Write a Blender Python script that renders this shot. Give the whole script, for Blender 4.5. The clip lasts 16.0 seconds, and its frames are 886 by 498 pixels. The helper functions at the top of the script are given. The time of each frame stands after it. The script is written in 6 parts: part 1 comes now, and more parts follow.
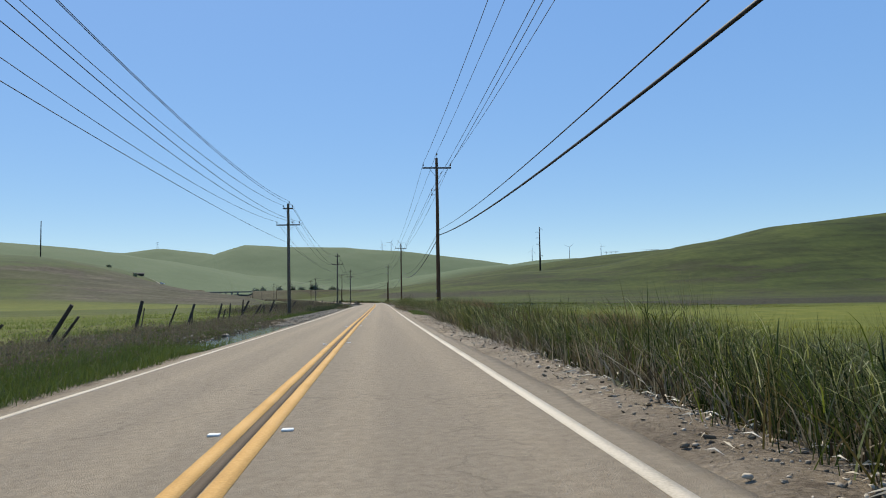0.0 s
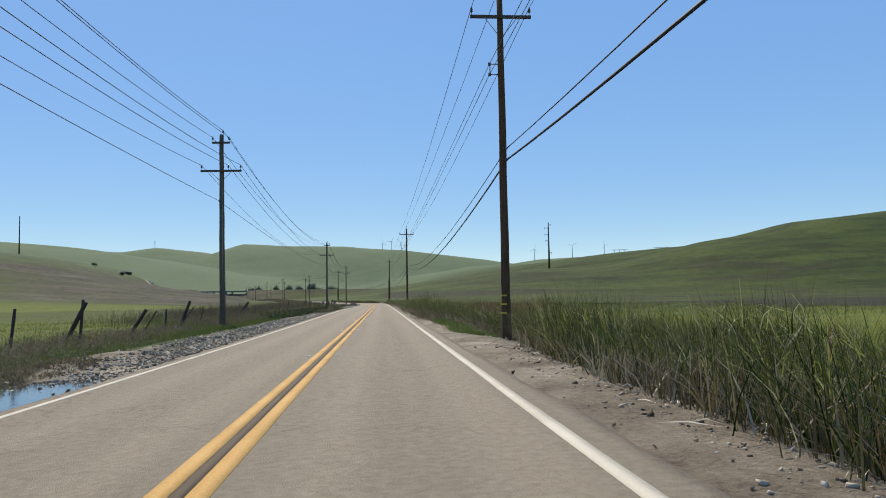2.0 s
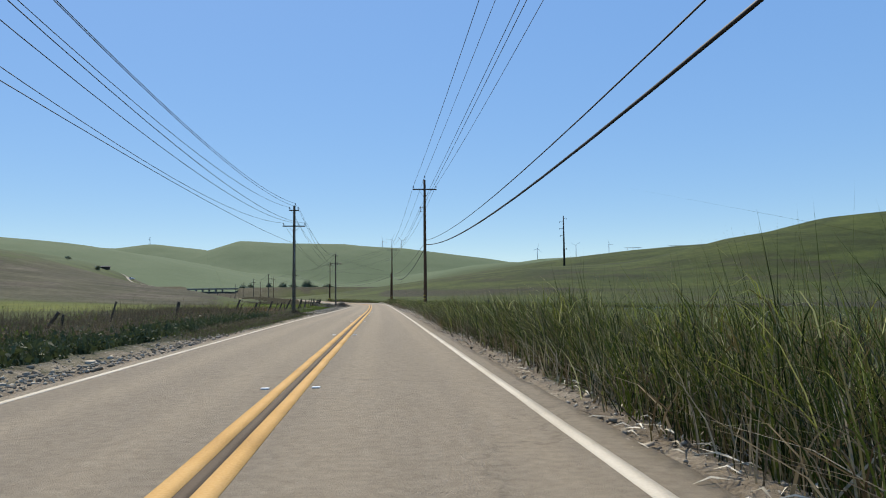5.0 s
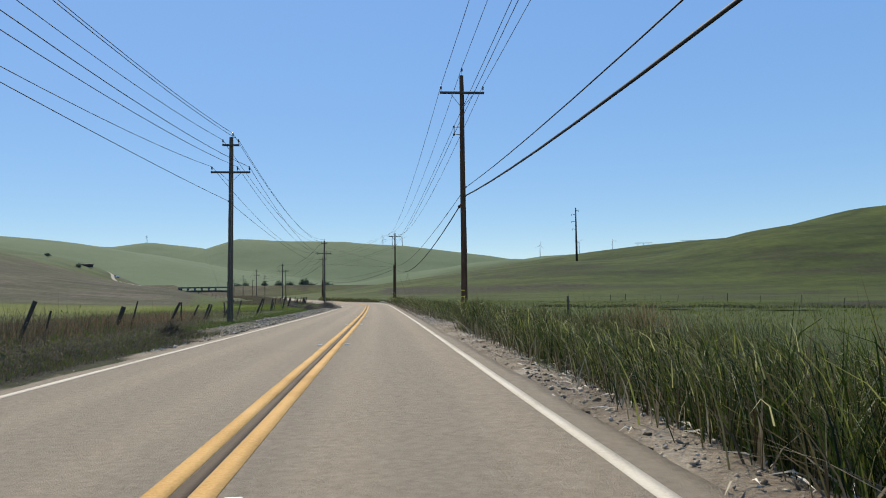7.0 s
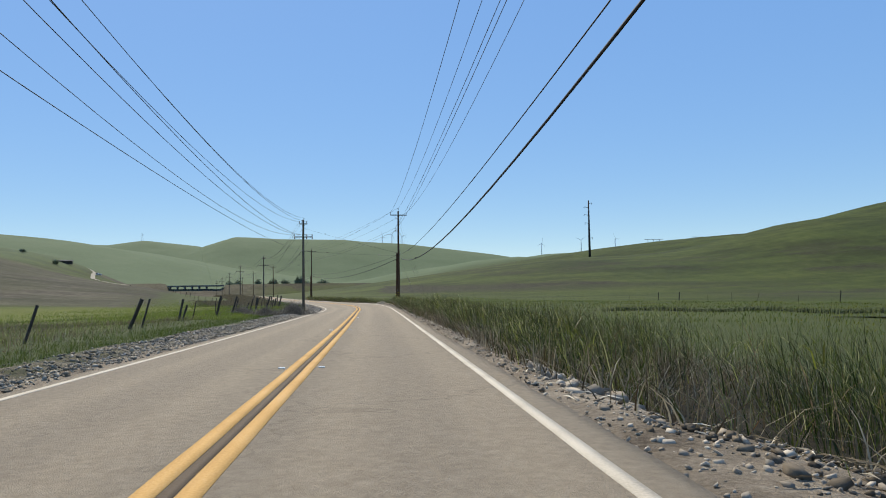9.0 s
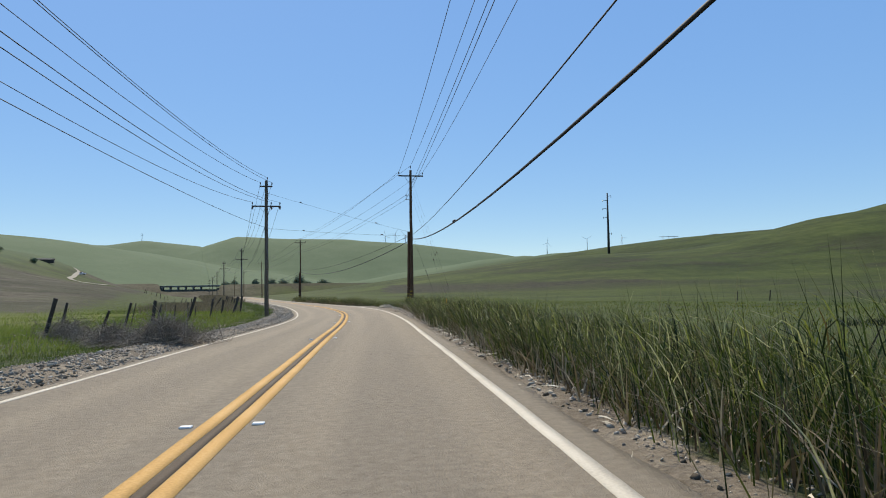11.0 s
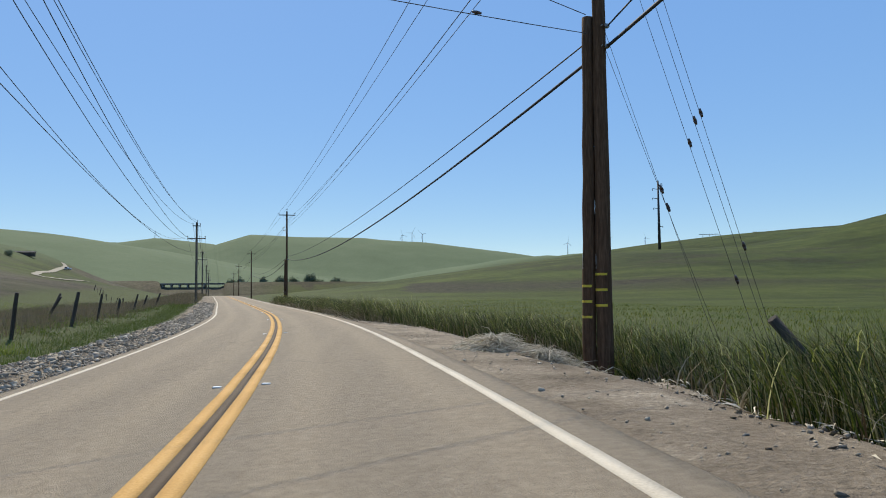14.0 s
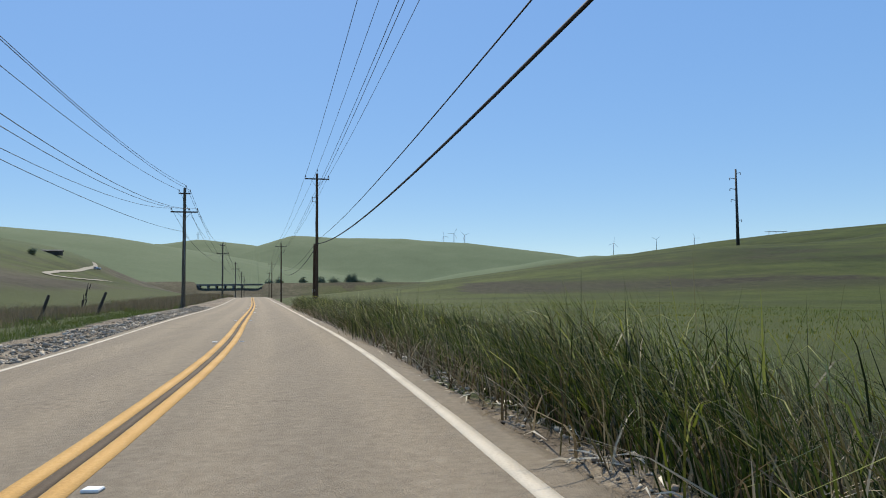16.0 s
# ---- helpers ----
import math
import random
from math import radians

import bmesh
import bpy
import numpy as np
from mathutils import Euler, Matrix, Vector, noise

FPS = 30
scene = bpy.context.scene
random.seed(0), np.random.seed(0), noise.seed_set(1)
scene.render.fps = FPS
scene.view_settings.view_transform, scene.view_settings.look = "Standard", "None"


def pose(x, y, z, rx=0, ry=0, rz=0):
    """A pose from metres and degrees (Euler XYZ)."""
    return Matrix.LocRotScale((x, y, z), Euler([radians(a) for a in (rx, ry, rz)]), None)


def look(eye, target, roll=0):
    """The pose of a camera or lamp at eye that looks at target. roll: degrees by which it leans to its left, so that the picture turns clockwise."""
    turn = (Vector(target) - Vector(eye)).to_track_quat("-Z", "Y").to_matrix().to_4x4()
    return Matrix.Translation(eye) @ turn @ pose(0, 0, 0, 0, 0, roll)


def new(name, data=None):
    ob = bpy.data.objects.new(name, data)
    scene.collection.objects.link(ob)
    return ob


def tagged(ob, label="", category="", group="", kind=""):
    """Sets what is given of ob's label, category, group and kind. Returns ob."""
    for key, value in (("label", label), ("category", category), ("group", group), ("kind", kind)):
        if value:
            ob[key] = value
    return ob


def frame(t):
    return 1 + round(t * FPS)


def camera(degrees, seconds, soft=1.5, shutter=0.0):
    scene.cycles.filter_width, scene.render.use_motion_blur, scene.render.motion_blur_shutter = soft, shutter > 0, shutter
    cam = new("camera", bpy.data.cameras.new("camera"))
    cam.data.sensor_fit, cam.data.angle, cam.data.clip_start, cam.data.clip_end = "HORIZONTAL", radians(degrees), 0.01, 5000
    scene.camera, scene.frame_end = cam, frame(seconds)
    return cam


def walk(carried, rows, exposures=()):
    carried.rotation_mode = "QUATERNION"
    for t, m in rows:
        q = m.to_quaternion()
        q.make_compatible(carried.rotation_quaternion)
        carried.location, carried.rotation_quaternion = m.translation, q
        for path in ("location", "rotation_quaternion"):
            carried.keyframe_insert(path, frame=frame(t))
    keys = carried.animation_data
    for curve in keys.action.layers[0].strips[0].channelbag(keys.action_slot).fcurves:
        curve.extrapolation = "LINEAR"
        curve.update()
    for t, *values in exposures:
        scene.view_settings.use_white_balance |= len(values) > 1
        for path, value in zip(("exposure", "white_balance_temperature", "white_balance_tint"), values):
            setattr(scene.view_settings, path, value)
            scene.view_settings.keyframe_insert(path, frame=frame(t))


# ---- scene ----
# ---- camera ----
cam = camera(60.0, 16.0, soft=1.0)
PATH = [
    (0.0, pose(1.521, -0.000, 1.413, 93.726, 0.943, -4.672)),
    (0.5, pose(1.552, 8.241, 1.413, 93.754, 0.798, -4.688)),
    (1.0, pose(1.576, 16.520, 1.411, 93.771, 0.767, -4.716)),
    (1.5, pose(1.584, 24.880, 1.419, 93.728, 0.848, -4.673)),
    (2.0, pose(1.570, 33.307, 1.429, 93.701, 1.003, -4.640)),
    (2.5, pose(1.547, 41.692, 1.406, 93.626, 1.189, -4.575)),
    (3.0, pose(1.534, 49.984, 1.392, 93.578, 1.185, -4.566)),
    (3.5, pose(1.533, 58.344, 1.412, 93.621, 0.915, -4.590)),
    (4.0, pose(1.534, 66.788, 1.412, 93.680, 0.526, -4.657)),
    (4.5, pose(1.540, 75.318, 1.410, 93.687, 0.496, -4.678)),
    (5.0, pose(1.548, 83.918, 1.410, 93.658, 0.608, -4.670)),
    (5.5, pose(1.558, 92.574, 1.410, 93.609, 0.728, -4.645)),
    (6.0, pose(1.570, 101.270, 1.410, 93.558, 0.799, -4.620)),
    (6.5, pose(1.583, 109.991, 1.427, 93.521, 0.818, -4.608)),
    (7.0, pose(1.599, 118.721, 1.411, 93.515, 0.833, -4.625)),
    (7.5, pose(1.616, 127.539, 1.414, 93.529, 0.835, -4.637)),
    (8.0, pose(1.636, 136.339, 1.423, 93.523, 0.903, -4.568)),
    (8.5, pose(1.677, 145.007, 1.409, 93.437, 0.877, -4.634)),
    (9.0, pose(1.697, 153.634, 1.412, 93.425, 0.871, -4.672)),
    (9.5, pose(1.695, 162.257, 1.410, 93.422, 0.948, -4.660)),
    (10.0, pose(1.687, 170.904, 1.410, 93.426, 1.023, -4.608)),
    (10.5, pose(1.673, 179.601, 1.410, 93.435, 1.047, -4.529)),
    (11.0, pose(1.642, 188.373, 1.410, 93.444, 0.989, -4.435)),
    (11.5, pose(1.578, 197.248, 1.409, 93.451, 0.838, -4.338)),
    (12.0, pose(1.470, 206.251, 1.409, 93.452, 0.610, -4.250)),
    (12.5, pose(1.297, 215.406, 1.415, 93.429, 0.478, -4.163)),
    (13.0, pose(1.033, 224.653, 1.410, 93.417, 0.499, -3.966)),
    (13.5, pose(0.619, 233.929, 1.409, 93.528, 0.422, -3.706)),
    (14.0, pose(0.008, 243.092, 1.410, 93.499, 0.537, -3.267)),
    (14.5, pose(-0.776, 252.092, 1.410, 93.513, 0.646, -2.646)),
    (15.0, pose(-1.723, 260.914, 1.410, 93.577, 0.583, -1.902)),
    (15.5, pose(-2.798, 269.561, 1.410, 93.642, 0.476, -1.182)),
    (16.0, pose(-3.940, 278.114, 1.412, 93.645, 0.503, -0.245)),
]
walk(cam, PATH, [(0.0, 0.0), (16.0, 0.0)])

# ---- daylight ----
SUN_AZ, SUN_EL = -16.5, 46.0          # degrees from +y towards +x, and above the horizon
world = bpy.data.worlds.new("world")
scene.world = world
world.use_nodes = True
wn = world.node_tree.nodes
sky = wn.new("ShaderNodeTexSky")
sky.sky_type, sky.sun_disc = "NISHITA", False
sky.sun_elevation, sky.sun_rotation = radians(SUN_EL), radians(SUN_AZ)
sky.altitude, sky.air_density, sky.dust_density, sky.ozone_density = 300.0, 0.8, 0.1, 3.6
wn["Background"].inputs["Strength"].default_value = 0.125
# the sky of a clear dry day is evener from horizon to zenith than the model gives
_sep, _pow, _mul, _com = (wn.new(k) for k in ("ShaderNodeSeparateColor", "ShaderNodeMath", "ShaderNodeMath", "ShaderNodeCombineColor"))
_sep.mode = _com.mode = "HSV"
_pow.operation, _mul.operation = "POWER", "MULTIPLY"
_pow.inputs[1].default_value, _mul.inputs[1].default_value = 0.22, 4.4
_link = world.node_tree.links.new
_link(sky.outputs["Color"], _sep.inputs[0]), _link(_sep.outputs[2], _pow.inputs[0]), _link(_pow.outputs[0], _mul.inputs[0])
_hue, _sat = wn.new("ShaderNodeMath"), wn.new("ShaderNodeMath")
_hue.operation, _sat.operation = "SUBTRACT", "MULTIPLY"
_hue.inputs[1].default_value, _sat.inputs[1].default_value = 0.004, 1.06
_link(_sep.outputs[0], _hue.inputs[0]), _link(_sep.outputs[1], _sat.inputs[0])
_link(_hue.outputs[0], _com.inputs[0]), _link(_sat.outputs[0], _com.inputs[1]), _link(_mul.outputs[0], _com.inputs[2])
_link(_com.outputs[0], wn["Background"].inputs["Color"])
sun = new("sun", bpy.data.lights.new("sun", "SUN"))
sun.data.energy, sun.data.angle, sun.data.color = 4.9, radians(0.53), (1.0, 0.905, 0.73)
_a, _e = radians(SUN_AZ), radians(SUN_EL)
sun.matrix_world = look((0, 0, 60), (-60 * math.sin(_a) * math.cos(_e), -60 * math.cos(_a) * math.cos(_e), 60 - 60 * math.sin(_e)))


# ---- materials ----
def mat(name, colours, scale=4.0, rough=0.85, metal=0.0, fine=60.0, bump=0.3, bump_scale=None, island=0.0, translucent=0.0,
        spec=0.3, stretch=(1, 1, 1), detail=5.0):
    """Two noises, coarse and fine, run through a ramp of colours; relief from the fine one."""
    m = bpy.data.materials.new(name)
    m.use_nodes = True
    n, l = m.node_tree.nodes, m.node_tree.links
    p, out = n["Principled BSDF"], n["Material Output"]
    tc, mp = n.new("ShaderNodeTexCoord"), n.new("ShaderNodeMapping")
    mp.inputs["Scale"].default_value = stretch
    l.new(tc.outputs["Object"], mp.inputs["Vector"])
    a, b = n.new("ShaderNodeTexNoise"), n.new("ShaderNodeTexNoise")
    a.inputs["Scale"].default_value, b.inputs["Scale"].default_value = scale, fine
    a.inputs["Detail"].default_value = b.inputs["Detail"].default_value = detail
    l.new(mp.outputs["Vector"], a.inputs["Vector"]), l.new(mp.outputs["Vector"], b.inputs["Vector"])
    mix = n.new("ShaderNodeMix")
    mix.data_type = "FLOAT"
    mix.inputs[0].default_value = 0.45
    l.new(a.outputs["Fac"], mix.inputs[2]), l.new(b.outputs["Fac"], mix.inputs[3])
    fac = mix.outputs[0]
    if island:
        g, mi = n.new("ShaderNodeNewGeometry"), n.new("ShaderNodeMix")
        mi.data_type = "FLOAT"
        mi.inputs[0].default_value = island
        l.new(fac, mi.inputs[2]), l.new(g.outputs["Random Per Island"], mi.inputs[3])
        fac = mi.outputs[0]
    ramp = n.new("ShaderNodeValToRGB")
    lo, hi = (0.28, 0.72) if not island else (0.1, 0.9)
    els = ramp.color_ramp.elements
    for i, c in enumerate(colours):
        t = lo + (hi - lo) * i / max(1, len(colours) - 1)
        e = els[i] if i < 2 else els.new(t)
        e.position, e.color = t, (*c, 1)
    l.new(fac, ramp.inputs["Fac"]), l.new(ramp.outputs["Color"], p.inputs["Base Color"])
    p.inputs["Roughness"].default_value, p.inputs["Metallic"].default_value = rough, metal
    p.inputs["Specular IOR Level"].default_value = spec
    if bump:
        bp, src = n.new("ShaderNodeBump"), b
        if bump_scale:
            src = n.new("ShaderNodeTexNoise")
            src.inputs["Scale"].default_value, src.inputs["Detail"].default_value = bump_scale, 4
            l.new(mp.outputs["Vector"], src.inputs["Vector"])
        bp.inputs["Strength"].default_value, bp.inputs["Distance"].default_value = bump, 0.02
        l.new(src.outputs["Fac"], bp.inputs["Height"]), l.new(bp.outputs["Normal"], p.inputs["Normal"])
    if translucent:
        t, ms = n.new("ShaderNodeBsdfTranslucent"), n.new("ShaderNodeMixShader")
        ms.inputs["Fac"].default_value = translucent
        l.new(ramp.outputs["Color"], t.inputs["Color"])
        l.new(p.outputs["BSDF"], ms.inputs[1]), l.new(t.outputs["BSDF"], ms.inputs[2]), l.new(ms.outputs["Shader"], out.inputs["Surface"])
    return m


M_WOOD = mat("weathered_pole_wood", [(0.05, 0.028, 0.016), (0.1, 0.058, 0.034), (0.165, 0.105, 0.067)], 3, 0.95, spec=0.1, stretch=(8, 8, 0.5), fine=12, bump=0.5)
M_ARM = mat("crossarm_wood", [(0.05, 0.042, 0.036), (0.11, 0.09, 0.075)], 4, 0.9, fine=30)
M_POST = mat("fence_post_wood", [(0.025, 0.02, 0.016), (0.06, 0.05, 0.04), (0.12, 0.1, 0.085)], 3, 0.95, stretch=(6, 6, 1), fine=20, bump=0.6)
M_STEEL = mat("galvanised_steel", [(0.22, 0.22, 0.22), (0.36, 0.36, 0.35)], 10, 0.5, 0.8, bump=0.1)
M_WIRE = mat("dull_grey_wire", [(0.04, 0.04, 0.042), (0.07, 0.07, 0.072)], 5, 0.7, 0.2, bump=0)
M_CABLE = mat("black_sheathed_cable", [(0.012, 0.012, 0.013), (0.03, 0.03, 0.032)], 5, 0.6, bump=0)
M_INSUL = mat("brown_porcelain", [(0.06, 0.035, 0.025), (0.1, 0.06, 0.045)], 8, 0.3, spec=0.5, bump=0)
M_YBAND = mat("yellow_plastic_strip", [(0.55, 0.4, 0.03), (0.65, 0.5, 0.06)], 8, 0.5, bump=0)
M_WHITE = mat("white_tag", [(0.6, 0.6, 0.58), (0.75, 0.75, 0.72)], 8, 0.6, bump=0)
M_STONE = mat("broken_grey_rock", [(0.1, 0.084, 0.06), (0.26, 0.225, 0.17), (0.55, 0.49, 0.39)], 6, 0.95, fine=40, island=0.55, spec=0.12)
M_PIPE = mat("black_corrugated_plastic", [(0.02, 0.02, 0.02), (0.06, 0.058, 0.054)], 5, 0.38, spec=0.6, bump=0.05)
M_REED = mat("green_reed", [(0.0041, 0.0083, 0.0021), (0.0144, 0.0261, 0.0041), (0.0344, 0.055, 0.0083), (0.0791, 0.1032, 0.0179), (0.0963, 0.0771, 0.0275), (0.2752, 0.2614, 0.1376)], 0.35, 0.55, fine=3, island=0.75, translucent=0.32, bump=0, spec=0.22)
M_REED_TIP = mat("yellow_green_reed", [(0.0425, 0.0638, 0.0085), (0.1275, 0.1573, 0.0204), (0.289, 0.306, 0.0723), (0.527, 0.51, 0.272)], 0.35, 0.5, fine=3, island=0.75, translucent=0.45, bump=0, spec=0.28)
M_GRAVEL = mat("pale_crushed_gravel", [(0.16, 0.135, 0.1), (0.36, 0.31, 0.24), (0.62, 0.555, 0.445)], 6, 0.95, fine=40, island=0.55, spec=0.12)
M_REED_DRY = mat("dry_reed", [(0.05, 0.036, 0.02), (0.13, 0.098, 0.056), (0.25, 0.2, 0.12), (0.46, 0.4, 0.28)], 0.5, 0.65, fine=3, island=0.75, translucent=0.2, bump=0, spec=0.15)
M_RUST = mat("rust_brown_dock", [(0.11, 0.06, 0.026), (0.25, 0.148, 0.072), (0.42, 0.29, 0.165)], 0.5, 0.85, fine=3, island=0.7, translucent=0.2, bump=0)
M_ORANGE = mat("orange_dead_leaf", [(0.55, 0.3, 0.04), (0.7, 0.42, 0.07)], 2, 0.6, fine=20, translucent=0.3, bump=0)
M_GRASS = mat("roadside_grass", [(0.034, 0.052, 0.012), (0.075, 0.108, 0.02), (0.125, 0.165, 0.032), (0.2, 0.21, 0.06)], 0.9, 0.7, fine=3, island=0.38, translucent=0.3, bump=0)
M_MEADOW = mat("pasture_grass", [(0.088, 0.1012, 0.0106), (0.1584, 0.1672, 0.0158), (0.2464, 0.242, 0.0264)], 0.2, 0.7, fine=2, island=0.55, translucent=0.35, bump=0)
M_BRUSH = mat("dry_brush", [(0.075, 0.068, 0.048), (0.11, 0.1, 0.07), (0.16, 0.14, 0.1)], 0.1, 0.95, fine=2, island=0.5, translucent=0.2, bump=0)
M_STRAW = mat("bleached_straw", [(0.3, 0.25, 0.165), (0.55, 0.48, 0.35), (0.76, 0.69, 0.54)], 0.8, 0.7, fine=5, island=0.7, bump=0)
M_WEED = mat("dead_weed_stalks", [(0.046, 0.04, 0.025), (0.106, 0.09, 0.057), (0.19, 0.163, 0.108), (0.31, 0.272, 0.19)], 1.1, 0.9, fine=3, island=0.38, translucent=0.4, bump=0)
M_LAWN = mat("spring_field_grass", [(0.085, 0.125, 0.024), (0.16, 0.21, 0.036), (0.25, 0.29, 0.06)], 0.45, 0.7, fine=2, island=0.38, translucent=0.4, bump=0)
M_LEAFY = mat("dusty_green_weed_leaf", [(0.03, 0.042, 0.016), (0.062, 0.08, 0.03), (0.115, 0.135, 0.06)], 0.9, 0.7, fine=3, island=0.45, translucent=0.25, bump=0)
M_DOCK = mat("dark_dead_weed_stalks", [(0.03, 0.027, 0.017), (0.07, 0.06, 0.038), (0.125, 0.108, 0.07), (0.24, 0.21, 0.145)], 1.1, 0.9, fine=3, island=0.38, translucent=0.3, bump=0)
M_TWIG = mat("dry_tumbleweed_twigs", [(0.1, 0.082, 0.06), (0.2, 0.168, 0.125), (0.36, 0.31, 0.24)], 1.5, 0.85, fine=8, island=0.7, bump=0)
M_WOOD_GREY = mat("silvered_pole_wood", [(0.06, 0.048, 0.034), (0.115, 0.095, 0.07), (0.19, 0.16, 0.122)], 3, 0.95, spec=0.1, stretch=(8, 8, 0.5), fine=12, bump=0.5)
# leaves of the far trees, greyed and lightened to paint in distance haze
M_LEAF = mat("hazed_tree_leaf", [(0.1148, 0.1485, 0.0972), (0.1755, 0.2187, 0.135), (0.2295, 0.27, 0.1688)], 0.3, 0.7, fine=2, island=0.6, translucent=0.25, bump=0)
M_BARK = mat("tree_bark", [(0.05, 0.04, 0.03), (0.12, 0.1, 0.08)], 3, 0.95, bump=0.4)
M_CONC = mat("weathered_concrete", [(0.16, 0.155, 0.145), (0.26, 0.25, 0.235)], 0.4, 0.9, fine=4)
# dark bridge timber, its colour lifted to grey as if seen through haze
M_TIMBER = mat("haze_greyed_timber", [(0.17, 0.165, 0.14), (0.28, 0.27, 0.235)], 0.6, 0.95, fine=5)
M_TURB = mat("white_turbine_paint", [(0.55, 0.56, 0.57), (0.66, 0.67, 0.68)], 0.1, 0.5, fine=1, bump=0)
M_RPM_W = mat("white_road_marker", [(0.7, 0.7, 0.66), (0.85, 0.85, 0.8)], 20, 0.4, bump=0)
M_WATER = mat("shallow_puddle_water", [(0.03, 0.03, 0.026), (0.06, 0.055, 0.045)], 1.0, 0.08, fine=6, spec=0.5, bump=0.12)


# ---- shared shapes ----
def mesh_of(name, bm):
    me = bpy.data.meshes.new(name)
    bm.to_mesh(me)
    bm.free()
    return me


def part(name, bm, material, parent=None, label=""):
    """Link a bmesh as one mesh object under a thing or a part."""
    ob = new(name, mesh_of(name, bm))
    ob.data.materials.append(material)
    if parent is not None:
        ob.parent = parent
    return tagged(ob, label)


def thing(name, m, label, category, group="", kind=""):
    ob = new(name)
    ob.empty_display_size = 0.2
    ob.matrix_basis = m
    return tagged(ob, label, category, group, kind)


def rod(bm, a, b, r0, r1=None, seg=8, caps=True):
    """A tapered round bar from a to b."""
    a, b = Vector(a), Vector(b)
    r1 = r0 if r1 is None else r1
    q = (b - a).to_track_quat("Z", "Y")
    rings = []
    for p, r in ((a, r0), (b, r1)):
        rings.append([bm.verts.new(p + q @ Vector((r * math.cos(2 * math.pi * i / seg), r * math.sin(2 * math.pi * i / seg), 0))) for i in range(seg)])
    for i in range(seg):
        f = bm.faces.new((rings[0][i], rings[0][(i + 1) % seg], rings[1][(i + 1) % seg], rings[1][i]))
        f.smooth = True
    if caps:
        bm.faces.new(rings[0][::-1]), bm.faces.new(rings[1])
    return bm


def lathe(bm, profile, centre=(0, 0, 0), seg=10):
    """Turn (radius, height) pairs round the z axis at centre."""
    c, rings = Vector(centre), []
    for r, z in profile:
        rings.append([bm.verts.new(c + Vector((r * math.cos(2 * math.pi * i / seg), r * math.sin(2 * math.pi * i / seg), z))) for i in range(seg)])
    for p, q in zip(rings, rings[1:]):
        for i in range(seg):
            bm.faces.new((p[i], p[(i + 1) % seg], q[(i + 1) % seg], q[i])).smooth = True
    bm.faces.new(rings[0][::-1]), bm.faces.new(rings[-1])
    return bm


def box(bm, size, m=Matrix(), bevel=0.0):
    r = bmesh.ops.create_cube(bm, size=1.0, matrix=m @ Matrix.Diagonal((*size, 1)))
    if bevel:
        edges = list({e for v in r["verts"] for e in v.link_edges})
        bmesh.ops.bevel(bm, geom=edges, offset=bevel, segments=1, affect="EDGES")
    return bm


def raw_mesh(name, verts, faces_flat, sizes, material, smooth=False):
    """A mesh from arrays: verts (n, 3), the flat list of corner indices and the size of each face."""
    me = bpy.data.meshes.new(name)
    sizes = np.asarray(sizes, dtype=np.int32)
    me.vertices.add(len(verts))
    me.vertices.foreach_set("co", np.asarray(verts, dtype=np.float32).ravel())
    me.loops.add(len(faces_flat))
    me.loops.foreach_set("vertex_index", np.asarray(faces_flat, dtype=np.int32))
    me.polygons.add(len(sizes))
    me.polygons.foreach_set("loop_start", np.concatenate(([0], np.cumsum(sizes)[:-1])).astype(np.int32))
    me.polygons.foreach_set("loop_total", sizes)
    me.update(calc_edges=True)
    me.validate()
    if smooth:
        me.polygons.foreach_set("use_smooth", np.ones(len(sizes), dtype=bool))
    me.materials.append(material)
    return me


# ---- the lie of the land ----
CURVE_A, CURVE_B, SLOPE = 215.0, 303.0, -0.24


def road_x(y):
    """The x of the yellow line at y: straight, a long bend to the left, straight again."""
    y = np.asarray(y, dtype=float)
    t = np.clip(y - CURVE_A, 0, CURVE_B - CURVE_A)
    return SLOPE * t * t / (2 * (CURVE_B - CURVE_A)) + SLOPE * np.maximum(y - CURVE_B, 0)


def smooth(a, b, x):
    t = np.clip((np.asarray(x, dtype=float) - a) / (b - a), 0, 1)
    return t * t * (3 - 2 * t)


def road_z(y):
    """The road is level, then climbs a little towards the bridge."""
    return 1.9 * smooth(330, 470, y) + 1.0 * smooth(560, 800, y)


def ease(y, ks, vs):
    """A smooth curve through the values vs at ks, level beyond both ends."""
    ks, vs = np.array(ks, dtype=float), np.array(vs, dtype=float)
    y = np.clip(np.asarray(y, dtype=float), ks[0], ks[-1])
    m = np.gradient(vs, ks)
    m[0] = m[-1] = 0
    i = np.clip(np.searchsorted(ks, y, side="right") - 1, 0, len(ks) - 2)
    h = ks[i + 1] - ks[i]
    t = (y - ks[i]) / h
    return (2 * t ** 3 - 3 * t ** 2 + 1) * vs[i] + (t ** 3 - 2 * t ** 2 + t) * h * m[i] + (3 * t ** 2 - 2 * t ** 3) * vs[i + 1] + (t ** 3 - t ** 2) * h * m[i + 1]


def drift(y):
    """How far the painted centre line wanders to the right of the smooth alignment."""
    return ease(y, [0, 40, 80, 120, 160, 200, 215, 230, 245, 260, 275, 290, 305, 325, 345, 400, 470],
                [0.34, 0.27, 0.34, 0.42, 0.41, 0.09, -0.11, -0.18, -0.05, -0.12, -0.12, 0.0, 0.08, 0.28, 0.44, 0.3, 0])


def line_x(y):
    return road_x(y) + drift(y)


